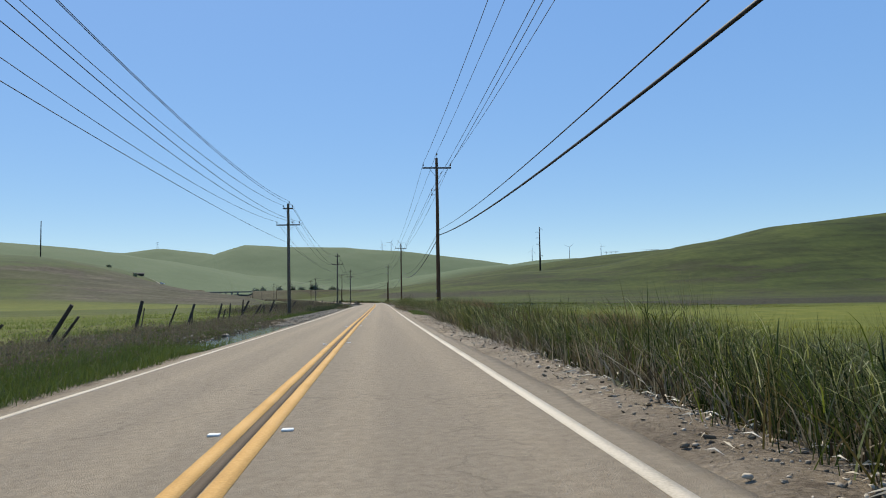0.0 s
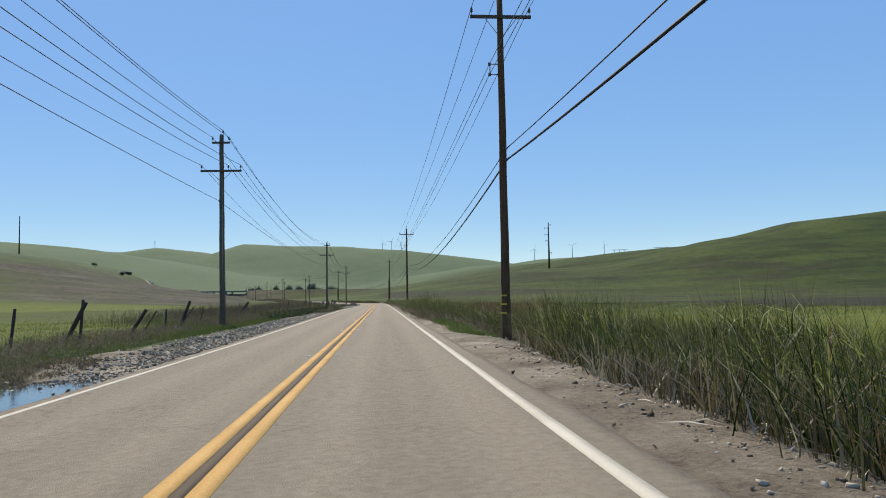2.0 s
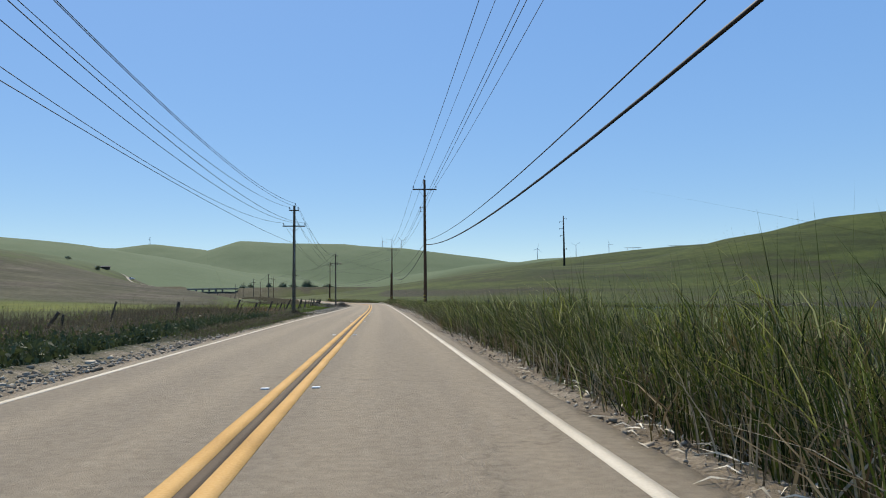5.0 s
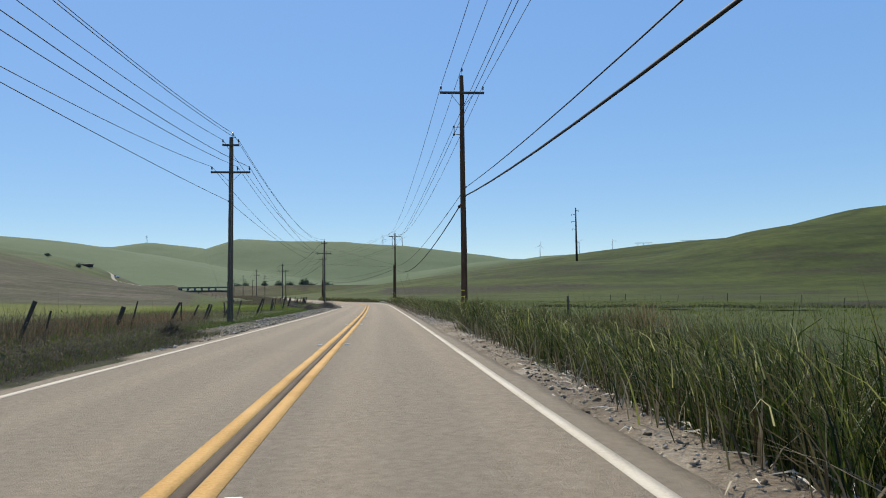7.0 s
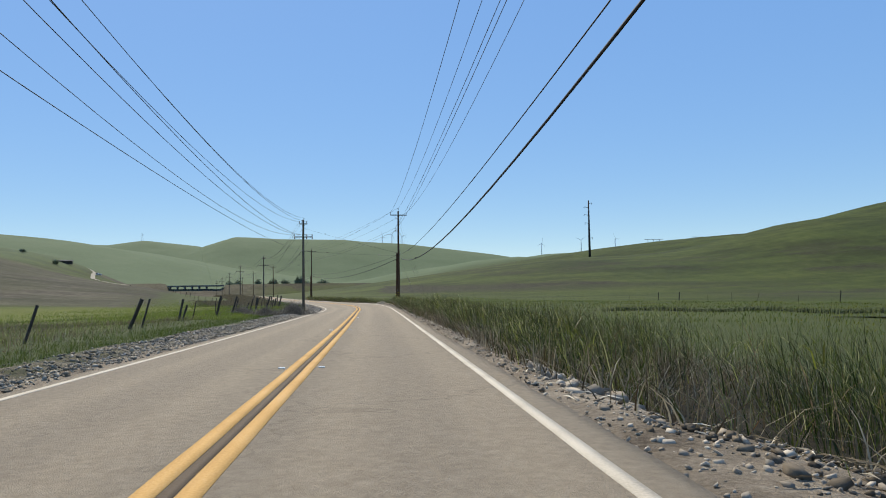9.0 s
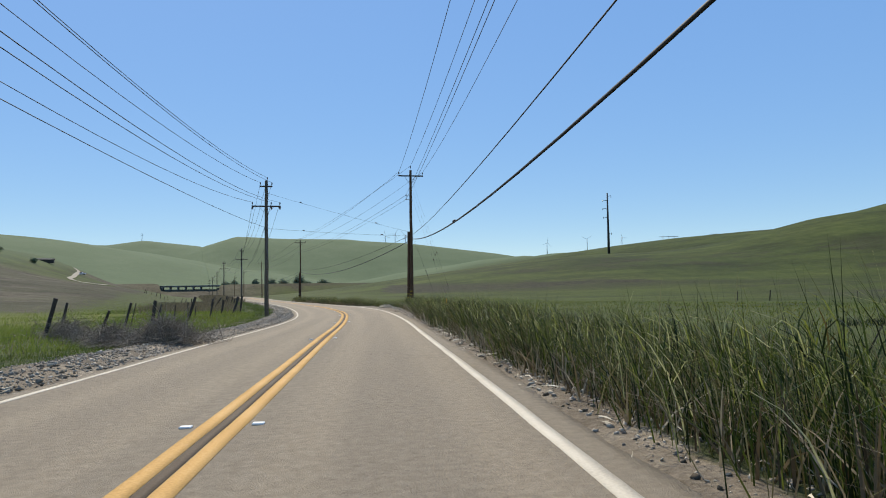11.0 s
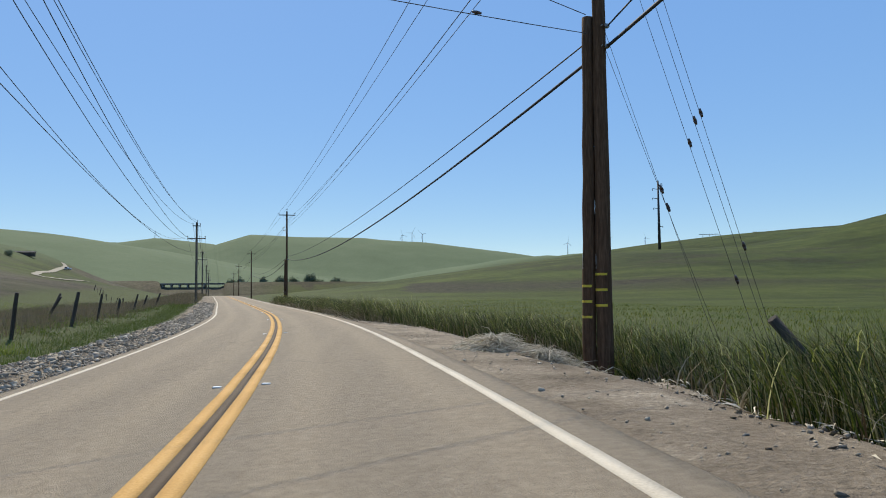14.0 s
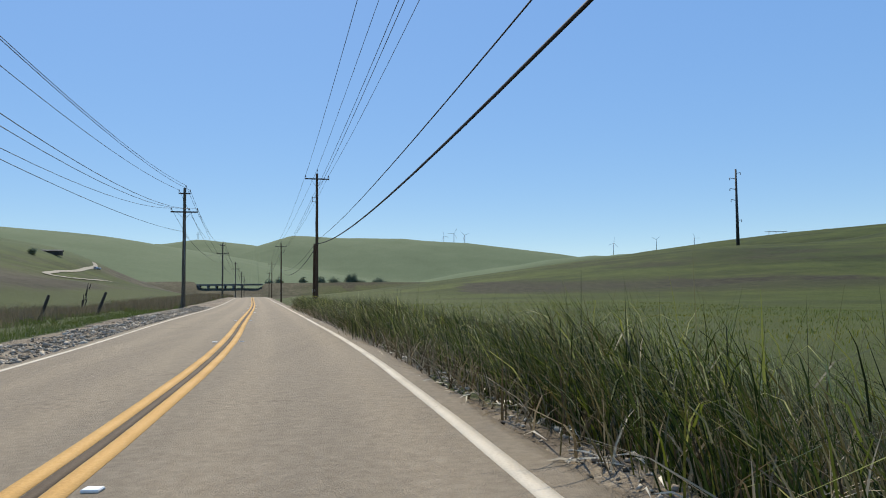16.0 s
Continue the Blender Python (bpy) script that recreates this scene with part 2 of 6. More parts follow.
def crest(y):
    """The road's bed stands a little above the fields."""
    return ease(y, [0, 60, 120, 180, 215, 240, 265, 290, 320, 345, 400, 460], [0.19, 0.17, 0.24, 0.19, 0.21, 0.17, 0.21, 0.29, 0.52, 0.62, 0.35, 0])


def bank(y):
    """The cross slope, upward to the right."""
    return ease(y, [0, 60, 120, 180, 215, 240, 265, 290, 320, 345], [0.04, 0.03, -0.008, 0.012, 0.038, 0.06, 0.05, 0.02, 0.0, 0.0])


def wob(x, y, s, seed=0.0):
    """Cheap smooth unevenness, about -1 to 1."""
    x, y = np.asarray(x) / s + seed, np.asarray(y) / s - 1.7 * seed
    return (np.sin(1.3 * x + 0.7 * y + 1.1 * np.sin(0.9 * y + seed)) + np.sin(-0.8 * x + 1.7 * y + 2.0 + 1.3 * np.sin(1.1 * x)) + np.sin(2.3 * x - 1.1 * y + seed)) / 3


def ridge(x, y, crest, reach, power=1.0):
    """The height of a hill whose crest runs through the points (x, y, z), falling off over reach metres."""
    best = np.zeros_like(x)
    for (ax, ay, az), (bx, by, bz) in zip(crest, crest[1:]):
        dx, dy = bx - ax, by - ay
        t = np.clip(((x - ax) * dx + (y - ay) * dy) / (dx * dx + dy * dy), 0, 1)
        d = np.hypot(x - ax - t * dx, y - ay - t * dy) / reach
        h = (az + t * (bz - az)) * np.cos(np.minimum(d, 1) * math.pi / 2) ** (2 * power)
        best = np.maximum(best, h)
    return best


def far_crest(y, pairs):
    """A crest across the valley at y, from (bearing, elevation) pairs in degrees as seen from the start of the drive."""
    return [(y * math.tan(radians(a)), y, 1.4 + y / math.cos(radians(a)) * math.tan(radians(e))) for a, e in pairs]


def across(x, y, crest, reach):
    """A hill across the valley: its crest height follows x, and it falls off on both sides along y."""
    c = np.array(crest)
    d = np.minimum(np.abs(y - c[0, 1]) / reach, 1)
    return np.interp(x, c[:, 0], c[:, 2]) * np.cos(d * math.pi / 2) ** 2


CREST_FAR = far_crest(2500.0, [(-40, 4.2), (-25, 3.3), (-20.3, 3.63), (-17.5, 3.46), (-15.3, 3.79), (-11.55, 3.38), (-9.5, 4.05), (-7.1, 3.97), (-2.2, 3.89),
                               (-0.5, 3.67), (2, 3.55), (4.6, 3.17), (7.5, 2.82), (9.8, 2.4), (13, 1.8)])
CREST_FAR_RIGHT = far_crest(2650.0, [(9, 2.2), (11.3, 2.7), (13.4, 2.82), (15.4, 2.7), (20, 2.6), (30, 3.0), (42, 3.4)])
CREST_LEFT = [(-1500, 1300, 180), (-1000, 1300, 140), (-733, 1550, 121), (-680, 1870, 114), (-540, 1960, 80), (-400, 2000, 48), (-300, 2020, 26), (-200, 2040, 6)]
CREST_RIGHT = [(0, 1680, 16), (81, 1675, 39), (183, 1665, 60), (268, 1651, 73), (300, 1240, 54), (315, 928, 51), (370, 900, 57), (520, 840, 66), (900, 800, 90)]
CREST_NEAR = [(150, 625, 23), (225, 610, 28), (262, 600, 34), (300, 600, 46), (360, 620, 60), (440, 640, 70), (600, 650, 90), (1000, 600, 100)]
BANK_Y = 872.0
POLE_FEET = [(6.3, -36, 0.2), (6.2, 61.5, 0.28), (5.9, 158.1, 0.2), (4.2, 258.8, 0.64), (-15.7, 351.6, 0.3), (-7.76, 79.8, 0.2), (-7.63, 166.9, 0.25), (-8.2, 254.3, 0.25)]


def land(x, y):
    """The height of open land, without the roadside."""
    x, y = np.asarray(x, dtype=float), np.asarray(y, dtype=float)
    u = x - road_x(y)
    h = np.maximum(across(x, y, CREST_FAR, 820), across(x, y, CREST_FAR_RIGHT, 900))
    h = np.maximum(h, ridge(x, y, CREST_LEFT, 800))
    right = np.maximum(ridge(x, y, CREST_RIGHT, 450), ridge(x, y, CREST_NEAR, 250))
    h = np.maximum(h, right)
    flank = (29 + 11 * smooth(540, 680, y) * (1 - smooth(105, 165, -u))) * smooth(20, 180, -u) * smooth(200, 520, y) * (1 - smooth(720, 1050, y)) + 16 * smooth(40, 200, -u) * smooth(620, 800, y) * (1 - smooth(900, 1150, y))
    flank = flank + 3.2 * smooth(14, 42, -u) * smooth(290, 390, y) * (1 - smooth(560, 720, y))
    h = np.maximum(h, flank * (1 + 0.12 * wob(x, y, 60, 2.0)))
    h = h * (1 + 0.012 * wob(x, y, 190, 0.4)) + 0.02 * np.minimum(h, 40) * wob(x, y, 45, 3.1)
    # a railway bank across the valley, open where the bridge stands
    gap = smooth(-194, -188, x) * (1 - smooth(-144, -138, x))
    bank = (11.7 + 1.3 * (1 - smooth(-210, -130, x))) * (1 - smooth(3.5, 26, np.abs(y - BANK_Y))) * (1 - 0.4 * gap) * (1 - 0.9 * smooth(60, 330, x))
    return np.maximum(h, bank)


def reed_edge(y):
    """How far from the centre line the reeds begin; the shoulder is wider round the poles."""
    return np.interp(y, [0, 14, 21, 35, 43, 52, 56, 60, 65, 72, 75, 80, 89, 128, 137, 144, 151, 155, 157.5, 159.5, 161, 165, 180, 208, 223, 228, 233, 238, 245, 250, 254, 257, 265, 268, 273, 278, 286, 299, 345],
                     [4.5, 4.6, 4.55, 4.7, 4.75, 5.1, 6.1, 7.2, 5.8, 5.5, 4.5, 4.05, 4.05, 4.3, 4.55, 4.5, 5.2, 6.7, 7.2, 5.5, 4.35, 4.2, 4.2, 3.6, 3.45, 3.75, 4.0, 4.1, 4.6, 5.4, 6.4, 7.1, 6.8, 5.8, 4.4, 3.6, 3.45, 3.55, 4.0])


def puddle_bed(y):
    return smooth(20, 26, y) * (1 - smooth(46, 53, y)) + 0.9 * smooth(136, 138, y) * (1 - smooth(141.5, 144, y))


def pipe_bed(x, y):
    """The hollow in which the drain pipe lies."""
    t = np.clip(((x - 7.45) * 0.5 - (y - 63.3) * 3.1) / 9.86, -0.1, 1.2)
    return 0.3 * np.exp(-(np.hypot(x - 7.45 - 0.5 * t, y - 63.3 + 3.1 * t) / 0.6) ** 2)


def road_rise(x, y):
    """The low bank that carries the road, fading out on both sides."""
    u = x - road_x(y)
    return (crest(y) + bank(y) * np.clip(u - drift(y), -3.7, 3.2)) * (1 - smooth(4.4, 6.3 + 14 * smooth(280, 330, y), np.abs(u)))


def ground_z(x, y):
    x, y = np.asarray(x, dtype=float), np.asarray(y, dtype=float)
    u = x - road_x(y)
    rz = road_z(y)
    base = land(x, y) + 0.9 * rz * (1 - smooth(60, 300, np.abs(u)))
    edge = reed_edge(y) + 0.25 + 0.15 * wob(x * 0, y, 5.0, 1.0)
    ditch = -1.0 * smooth(edge - 0.3, edge + 1.6, u) * (1 - smooth(11, 19, u)) - 0.35 * smooth(11, 19, u)
    berm = 0.10 * smooth(-4.1, -4.7, u) * (1 - smooth(5.6, 6.6, -u)) + 0.12 * smooth(5.6, 9.5, -u)
    rough = 0.05 * wob(x, y, 0.9, 0.3) * smooth(4.1, 5.0, np.abs(u)) + 0.12 * wob(x, y, 4.0, 0.7) * smooth(6.5, 10, np.abs(u))
    pud = puddle_bed(y)
    berm = berm * (1 - pud * (1 - smooth(5.4, 6.4, -u))) - 0.13 * pud * smooth(3.5, 3.8, -u + 0.06 * wob(x * 0, y, 1.3, 0.2)) * (1 - smooth(4.7, 5.5, -u))
    berm = berm + 0.14 * smooth(135.5, 138, y) * (1 - smooth(141.5, 144.5, y)) * np.exp(-((u + 5.1) / 0.4) ** 2)
    near = 1 - smooth(60, 200, np.abs(u))
    for px, py, dip in POLE_FEET:
        k = np.exp(-(((x - px) / 1.5) ** 2 + ((y - py) / 2.2) ** 2))
        ditch, berm = ditch * (1 - k) - dip * k, berm * (1 - k)
    berm = berm - 0.25 * smooth(4.6, 7.0, -u) * (1 - 0.85 * smooth(8.4, 9.6, -u)) * (1 - smooth(12, 20, -u)) * smooth(206, 220, y) * (1 - smooth(262, 276, y))
    v = u - drift(y)
    under = -0.06 * smooth(-3.85, -3.6, v) * (1 - smooth(3.1, 3.35, v)) - pipe_bed(x, y)
    return base + near * (ditch + berm) + rough + under + road_rise(x, y) + rz * 0.1 * (1 - smooth(4, 30, np.abs(u)))


def footing(x, y):
    """The height at which a utility pole was set, beside the raised road bed and its dips."""
    dip = sum(d * math.exp(-(((x - px) / 1.5) ** 2 + ((y - py) / 2.2) ** 2)) for px, py, d in POLE_FEET)
    return gz(x, y) + dip - float(road_rise(np.array([x]), np.array([y]))[0])


def gz(x, y):
    return float(ground_z(np.array([x]), np.array([y]))[0])


# ---- ground ----
def ground_material():
    m = bpy.data.materials.new("grassland")
    m.use_nodes = True
    n, l = m.node_tree.nodes, m.node_tree.links
    p = n["Principled BSDF"]
    tc = n.new("ShaderNodeTexCoord")

    def noise_tex(scale, detail=5.0, rough=0.6, stretch=None):
        t = n.new("ShaderNodeTexNoise")
        t.inputs["Scale"].default_value, t.inputs["Detail"].default_value, t.inputs["Roughness"].default_value = scale, detail, rough
        src = tc.outputs["Object"]
        if stretch:
            mp = n.new("ShaderNodeMapping")
            mp.inputs["Scale"].default_value = stretch
            l.new(src, mp.inputs["Vector"])
            src = mp.outputs["Vector"]
        l.new(src, t.inputs["Vector"])
        return t.outputs["Fac"]

    def ramp(fac, stops):
        r = n.new("ShaderNodeValToRGB")
        e = r.color_ramp.elements
        for i, (pos, c) in enumerate(stops):
            k = e[i] if i < 2 else e.new(pos)
            k.position, k.color = pos, (*c, 1)
        l.new(fac, r.inputs["Fac"])
        return r.outputs["Color"]

    def mixc(fac, a, b):
        x = n.new("ShaderNodeMix")
        x.data_type = "RGBA"
        l.new(fac, x.inputs[0]), l.new(a, x.inputs[6]), l.new(b, x.inputs[7])
        return x.outputs[2]

    def math_node(op, a, b):
        x = n.new("ShaderNodeMath")
        x.operation = op
        for i, v in enumerate((a, b)):
            if isinstance(v, float):
                x.inputs[i].default_value = v
            else:
                l.new(v, x.inputs[i])
        return x.outputs[0]

    def attr(name):
        a = n.new("ShaderNodeAttribute")
        a.attribute_name = name
        return a.outputs["Fac"]

    big = math_node("ADD", math_node("MULTIPLY", noise_tex(0.012, 6), 0.55), math_node("MULTIPLY", noise_tex(0.22, 7, 0.75, (1, 0.45, 1)), 0.45))
    grass = ramp(big, [(0.37, (0.032, 0.048, 0.009)), (0.5, (0.052, 0.071, 0.012)), (0.62, (0.076, 0.094, 0.018))])
    fine = ramp(noise_tex(7.0, 6, 0.75), [(0.3, (0.03, 0.038, 0.014)), (0.55, (0.07, 0.085, 0.026)), (0.75, (0.12, 0.125, 0.048))])
    # far-hill grass, paled in its colour to stand in for distance haze
    haze_pale = ramp(big, [(0.36, (0.092, 0.128, 0.062)), (0.5, (0.106, 0.144, 0.072)), (0.64, (0.124, 0.158, 0.083))])
    streak = ramp(noise_tex(0.03, 8, 0.7, (0.55, 1.5, 4)), [(0.4, (0.42, 0.42, 0.44)), (0.57, (1, 1, 1))])
    mot = n.new("ShaderNodeMix")
    mot.data_type, mot.blend_type = "RGBA", "MULTIPLY"
    mot.inputs[0].default_value = 0.75
    l.new(grass, mot.inputs[6]), l.new(streak, mot.inputs[7])
    grass = mixc(attr("haze_pale"), mot.outputs[2], haze_pale)
    grass = mixc(attr("close"), grass, fine)
    meadow = ramp(noise_tex(0.25, 6, 0.7), [(0.3, (0.088, 0.106, 0.014)), (0.5, (0.125, 0.14, 0.019)), (0.7, (0.175, 0.18, 0.028))])
    grass = mixc(attr("meadow"), grass, meadow)
    scrub = ramp(noise_tex(0.5, 7, 0.75), [(0.3, (0.014, 0.014, 0.007)), (0.5, (0.034, 0.032, 0.016)), (0.72, (0.068, 0.063, 0.032))])
    heath = ramp(math_node("ADD", math_node("MULTIPLY", noise_tex(0.45, 9, 0.8), 0.5), math_node("MULTIPLY", noise_tex(0.05, 6, 0.7, (0.6, 1.3, 3)), 0.5)),
                 [(0.4, (0.028, 0.026, 0.014)), (0.5, (0.066, 0.057, 0.037)), (0.61, (0.122, 0.106, 0.072))])
    scrub = mixc(attr("heath"), scrub, heath)
    patch = ramp(noise_tex(0.02, 9, 0.66, (1, 1.2, 4)), [(0.52, (0, 0, 0)), (0.6, (1, 1, 1))])
    sel = n.new("ShaderNodeMath")
    sel.operation, sel.use_clamp = "MULTIPLY", True
    l.new(attr("scrub"), sel.inputs[0])
    l.new(math_node("ADD", patch, math_node("SUBTRACT", math_node("MULTIPLY", attr("scrub"), 3.2), 2.15)), sel.inputs[1])
    col = mixc(sel.outputs[0], grass, scrub)
    # dark colour for road-edge mud and for shade painted among reeds and rocks
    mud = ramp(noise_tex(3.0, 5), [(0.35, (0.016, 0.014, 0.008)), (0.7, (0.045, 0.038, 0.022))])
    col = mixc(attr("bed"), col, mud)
    dirt = ramp(math_node("ADD", math_node("MULTIPLY", noise_tex(0.6, 5), 0.5), math_node("MULTIPLY", noise_tex(13.0, 9, 0.82), 0.5)),
                [(0.37, (0.08, 0.06, 0.04)), (0.46, (0.2, 0.16, 0.112)), (0.54, (0.28, 0.23, 0.165)), (0.63, (0.45, 0.385, 0.29))])
    ragged = n.new("ShaderNodeMath")
    ragged.operation, ragged.use_clamp = "MULTIPLY_ADD", True
    l.new(math_node("ADD", attr("gravel"), math_node("MULTIPLY", noise_tex(1.3, 6, 0.7), 0.8)), ragged.inputs[0])
    ragged.inputs[1].default_value, ragged.inputs[2].default_value = 4.0, -3.3
    col = mixc(ragged.outputs[0], col, dirt)
    l.new(col, p.inputs["Base Color"])
    p.inputs["Roughness"].default_value, p.inputs["Specular IOR Level"].default_value = 0.95, 0.15
    bp = n.new("ShaderNodeBump")
    bp.inputs["Strength"].default_value, bp.inputs["Distance"].default_value = 0.9, 0.06
    l.new(noise_tex(16.0, 6, 0.7), bp.inputs["Height"]), l.new(bp.outputs["Normal"], p.inputs["Normal"])
    return m


def spread(fine_to, step, far, growth):
    """Offsets from 0: even steps up to fine_to, then growing ones up to far."""
    out, s = list(np.arange(0, fine_to, step)), step
    v = fine_to
    while v < far:
        out.append(v)
        s *= growth
        v += s
    return out + [far]


def build_ground():
    side = np.array(spread(14, 0.35, 3600, 1.13))
    us = np.concatenate((-side[:0:-1], side))
    ys = np.concatenate((-np.array(spread(20, 5, 900, 1.4))[:0:-1], np.arange(0, 350, 0.9), 350 + np.array(spread(60, 3, 4200, 1.035))))
    U, Y = np.meshgrid(us, ys)
    X = U + road_x(Y)
    Z = ground_z(X.ravel(), Y.ravel()).reshape(X.shape)
    nu, ny = len(us), len(ys)
    i = np.arange(ny * nu).reshape(ny, nu)
    quads = np.stack((i[:-1, :-1], i[:-1, 1:], i[1:, 1:], i[1:, :-1]), -1).reshape(-1, 4)
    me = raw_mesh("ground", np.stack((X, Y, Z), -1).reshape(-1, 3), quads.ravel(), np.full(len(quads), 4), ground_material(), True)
    u, x, y, h = U.ravel(), X.ravel(), Y.ravel(), land(X.ravel(), Y.ravel())
    a = np.abs(u)
    jag = 0.45 * wob(x * 0, y, 2.1, 0.3) + 0.3 * wob(x, y, 0.8, 1.3)
    r_edge = np.where((y > 57) & (y < 76), 4.85, reed_edge(y))
    left = -u + 0.8 * jag + 2.0 * (1 - smooth(42, 52, y)) + 2.0 * np.exp(-((y - 124) / 19) ** 4) + 0.35 * smooth(52, 60, y) * (1 - smooth(196, 206, y)) - 2.2 * smooth(205, 222, y) * (1 - smooth(245, 258, y))
    gravel = (1 - smooth(815, 840, y)) * (y > -130) * np.where(u > 0, 1 - smooth(r_edge - 0.3, r_edge + 0.6, u + 0.6 * jag), 1 - smooth(5.2, 6.3, left))
    # strip darkens the ground between the left rocks, painting the shade of gaps
    strip = smooth(3.6, 3.9, -u) * (1 - smooth(4.9, 5.6, -u + 0.5 * jag)) * smooth(50, 56, y) * (1 - smooth(198, 208, y))
    gravel = gravel * (1 - 0.45 * strip)
    scrub = 0.68 * smooth(3, 9, h) * (1 - smooth(20, 34, h)) * (y < 1100) * (1 - smooth(380, 520, u))
    foot = np.clip(0.62 + 0.4 * smooth(40, 60, u) * smooth(90, 150, y) * (1 - smooth(300, 380, y)) + 0.36 * smooth(400, 470, y), 0, 0.97)
    scrub = np.maximum(scrub, foot * smooth(0.25, 1.2, h) * (1 - smooth(3.5, 7.5, h)) * (x > 0) * (y < 820))
    scrub = np.maximum(scrub, 0.88 * smooth(0, 5, h - 5.5 - 5 * smooth(60, 140, -u) * (1 - smooth(330, 420, y))) * (1 - smooth(27, 42, h)) * (x < -30) * (1 - 0.55 * smooth(400, 520, y)) * (y < 640))
    scrub = np.maximum(scrub, 0.93 * smooth(22, 34, -u) * (1 - smooth(110, 150, -u)) * smooth(250, 300, y) * (1 - 0.4 * smooth(450, 560, y)) * (y < 640))
    scrub = np.maximum(scrub, 0.95 * (np.abs(y - BANK_Y) < 6 + 20 * smooth(-260, -230, x) * (1 - smooth(-130, -90, x))) * (x < 160))
    scrub = np.maximum(scrub, 0.97 * smooth(5.2, 6.5, -u + 2.2 * (1 - smooth(40, 50, y))) * (1 - smooth(9.5 + 6 * smooth(78, 92, y), 11 + 7 * smooth(78, 92, y), -u)) * (1 - smooth(150, 185, y)))
    meadow = smooth(14, 24, u) * (1 - smooth(150, 330, u)) * (h < 3) * (1 - 0.9 * smooth(70, 150, y)) + (0.72 - 0.45 * smooth(85, 105, y) * (1 - smooth(192, 208, y))) * smooth(9.6, 11.5, -u) * (1 - smooth(180, 240, -u)) * (1 - smooth(255, 300, y)) * (1 - smooth(5, 9, h))
    scrub = np.maximum(scrub, (0.66 + 0.3 * (1 - smooth(-120, -70, x))) * smooth(640, 720, y) * (y < 900) * (1 - smooth(40, 160, x)) * smooth(-270, -230, x))
    wx, wy = x + 14 * wob(x, y, 22, 0.3) + 6 * wob(x, y, 8, 1.3), y + 14 * wob(x, y, 26, 1.9) + 6 * wob(x, y, 9, 0.2)
    # where the haze-paled colour goes: far ridges and the top of the left slope
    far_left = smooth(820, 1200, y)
    haze_pale = far_left + (smooth(1100, 1650, y) - far_left) * smooth(-140, 40, x)
    haze_pale = np.maximum(haze_pale, 0.5 * smooth(14, 30, h) * (x < -30) * smooth(250, 330, y))
    scrub = np.maximum(scrub, (0.98 - 0.2 * smooth(230, 265, wy)) * smooth(108, 126, wy) * (1 - smooth(400, 450, wy)) * smooth(40, 58, wx) * (1 - smooth(3.5, 6.5, h)) * (1 - (1 - smooth(70, 95, wx)) * smooth(225, 255, wy))) * np.where(np.abs(y - BANK_Y) < 12, 1, 1 - haze_pale)
    # bed: real mud at the road edge, plus shade painted under reeds and rocks
    for name, v in (("gravel", gravel), ("scrub", scrub), ("meadow", np.clip(meadow, 0, 1)), ("close", (1 - smooth(12, 60, a)) * (1 - smooth(480, 760, y))), ("bed", np.maximum(smooth(r_edge + 0.1, r_edge + 0.7, u) * (1 - smooth(11, 14, u)) * (y < 400), 0.8 * (np.exp(-((y - 126) / 20) ** 4) + smooth(12, 18, y) * (1 - smooth(46, 54, y))) * smooth(3.3, 3.6, -u) * (1 - smooth(5.8, 7.0, -u)) + 0.4 * strip)), ("haze_pale", haze_pale), ("heath", (1 - smooth(-50, -14, u)) * (y < 640) + (y >= 640) * (1 - smooth(-120, -70, x)))):
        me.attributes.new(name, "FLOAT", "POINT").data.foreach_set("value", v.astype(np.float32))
    tagged(new("ground", me), "grassy valley floor and rolling green spring hills", "ground", "", "structure")


build_ground()


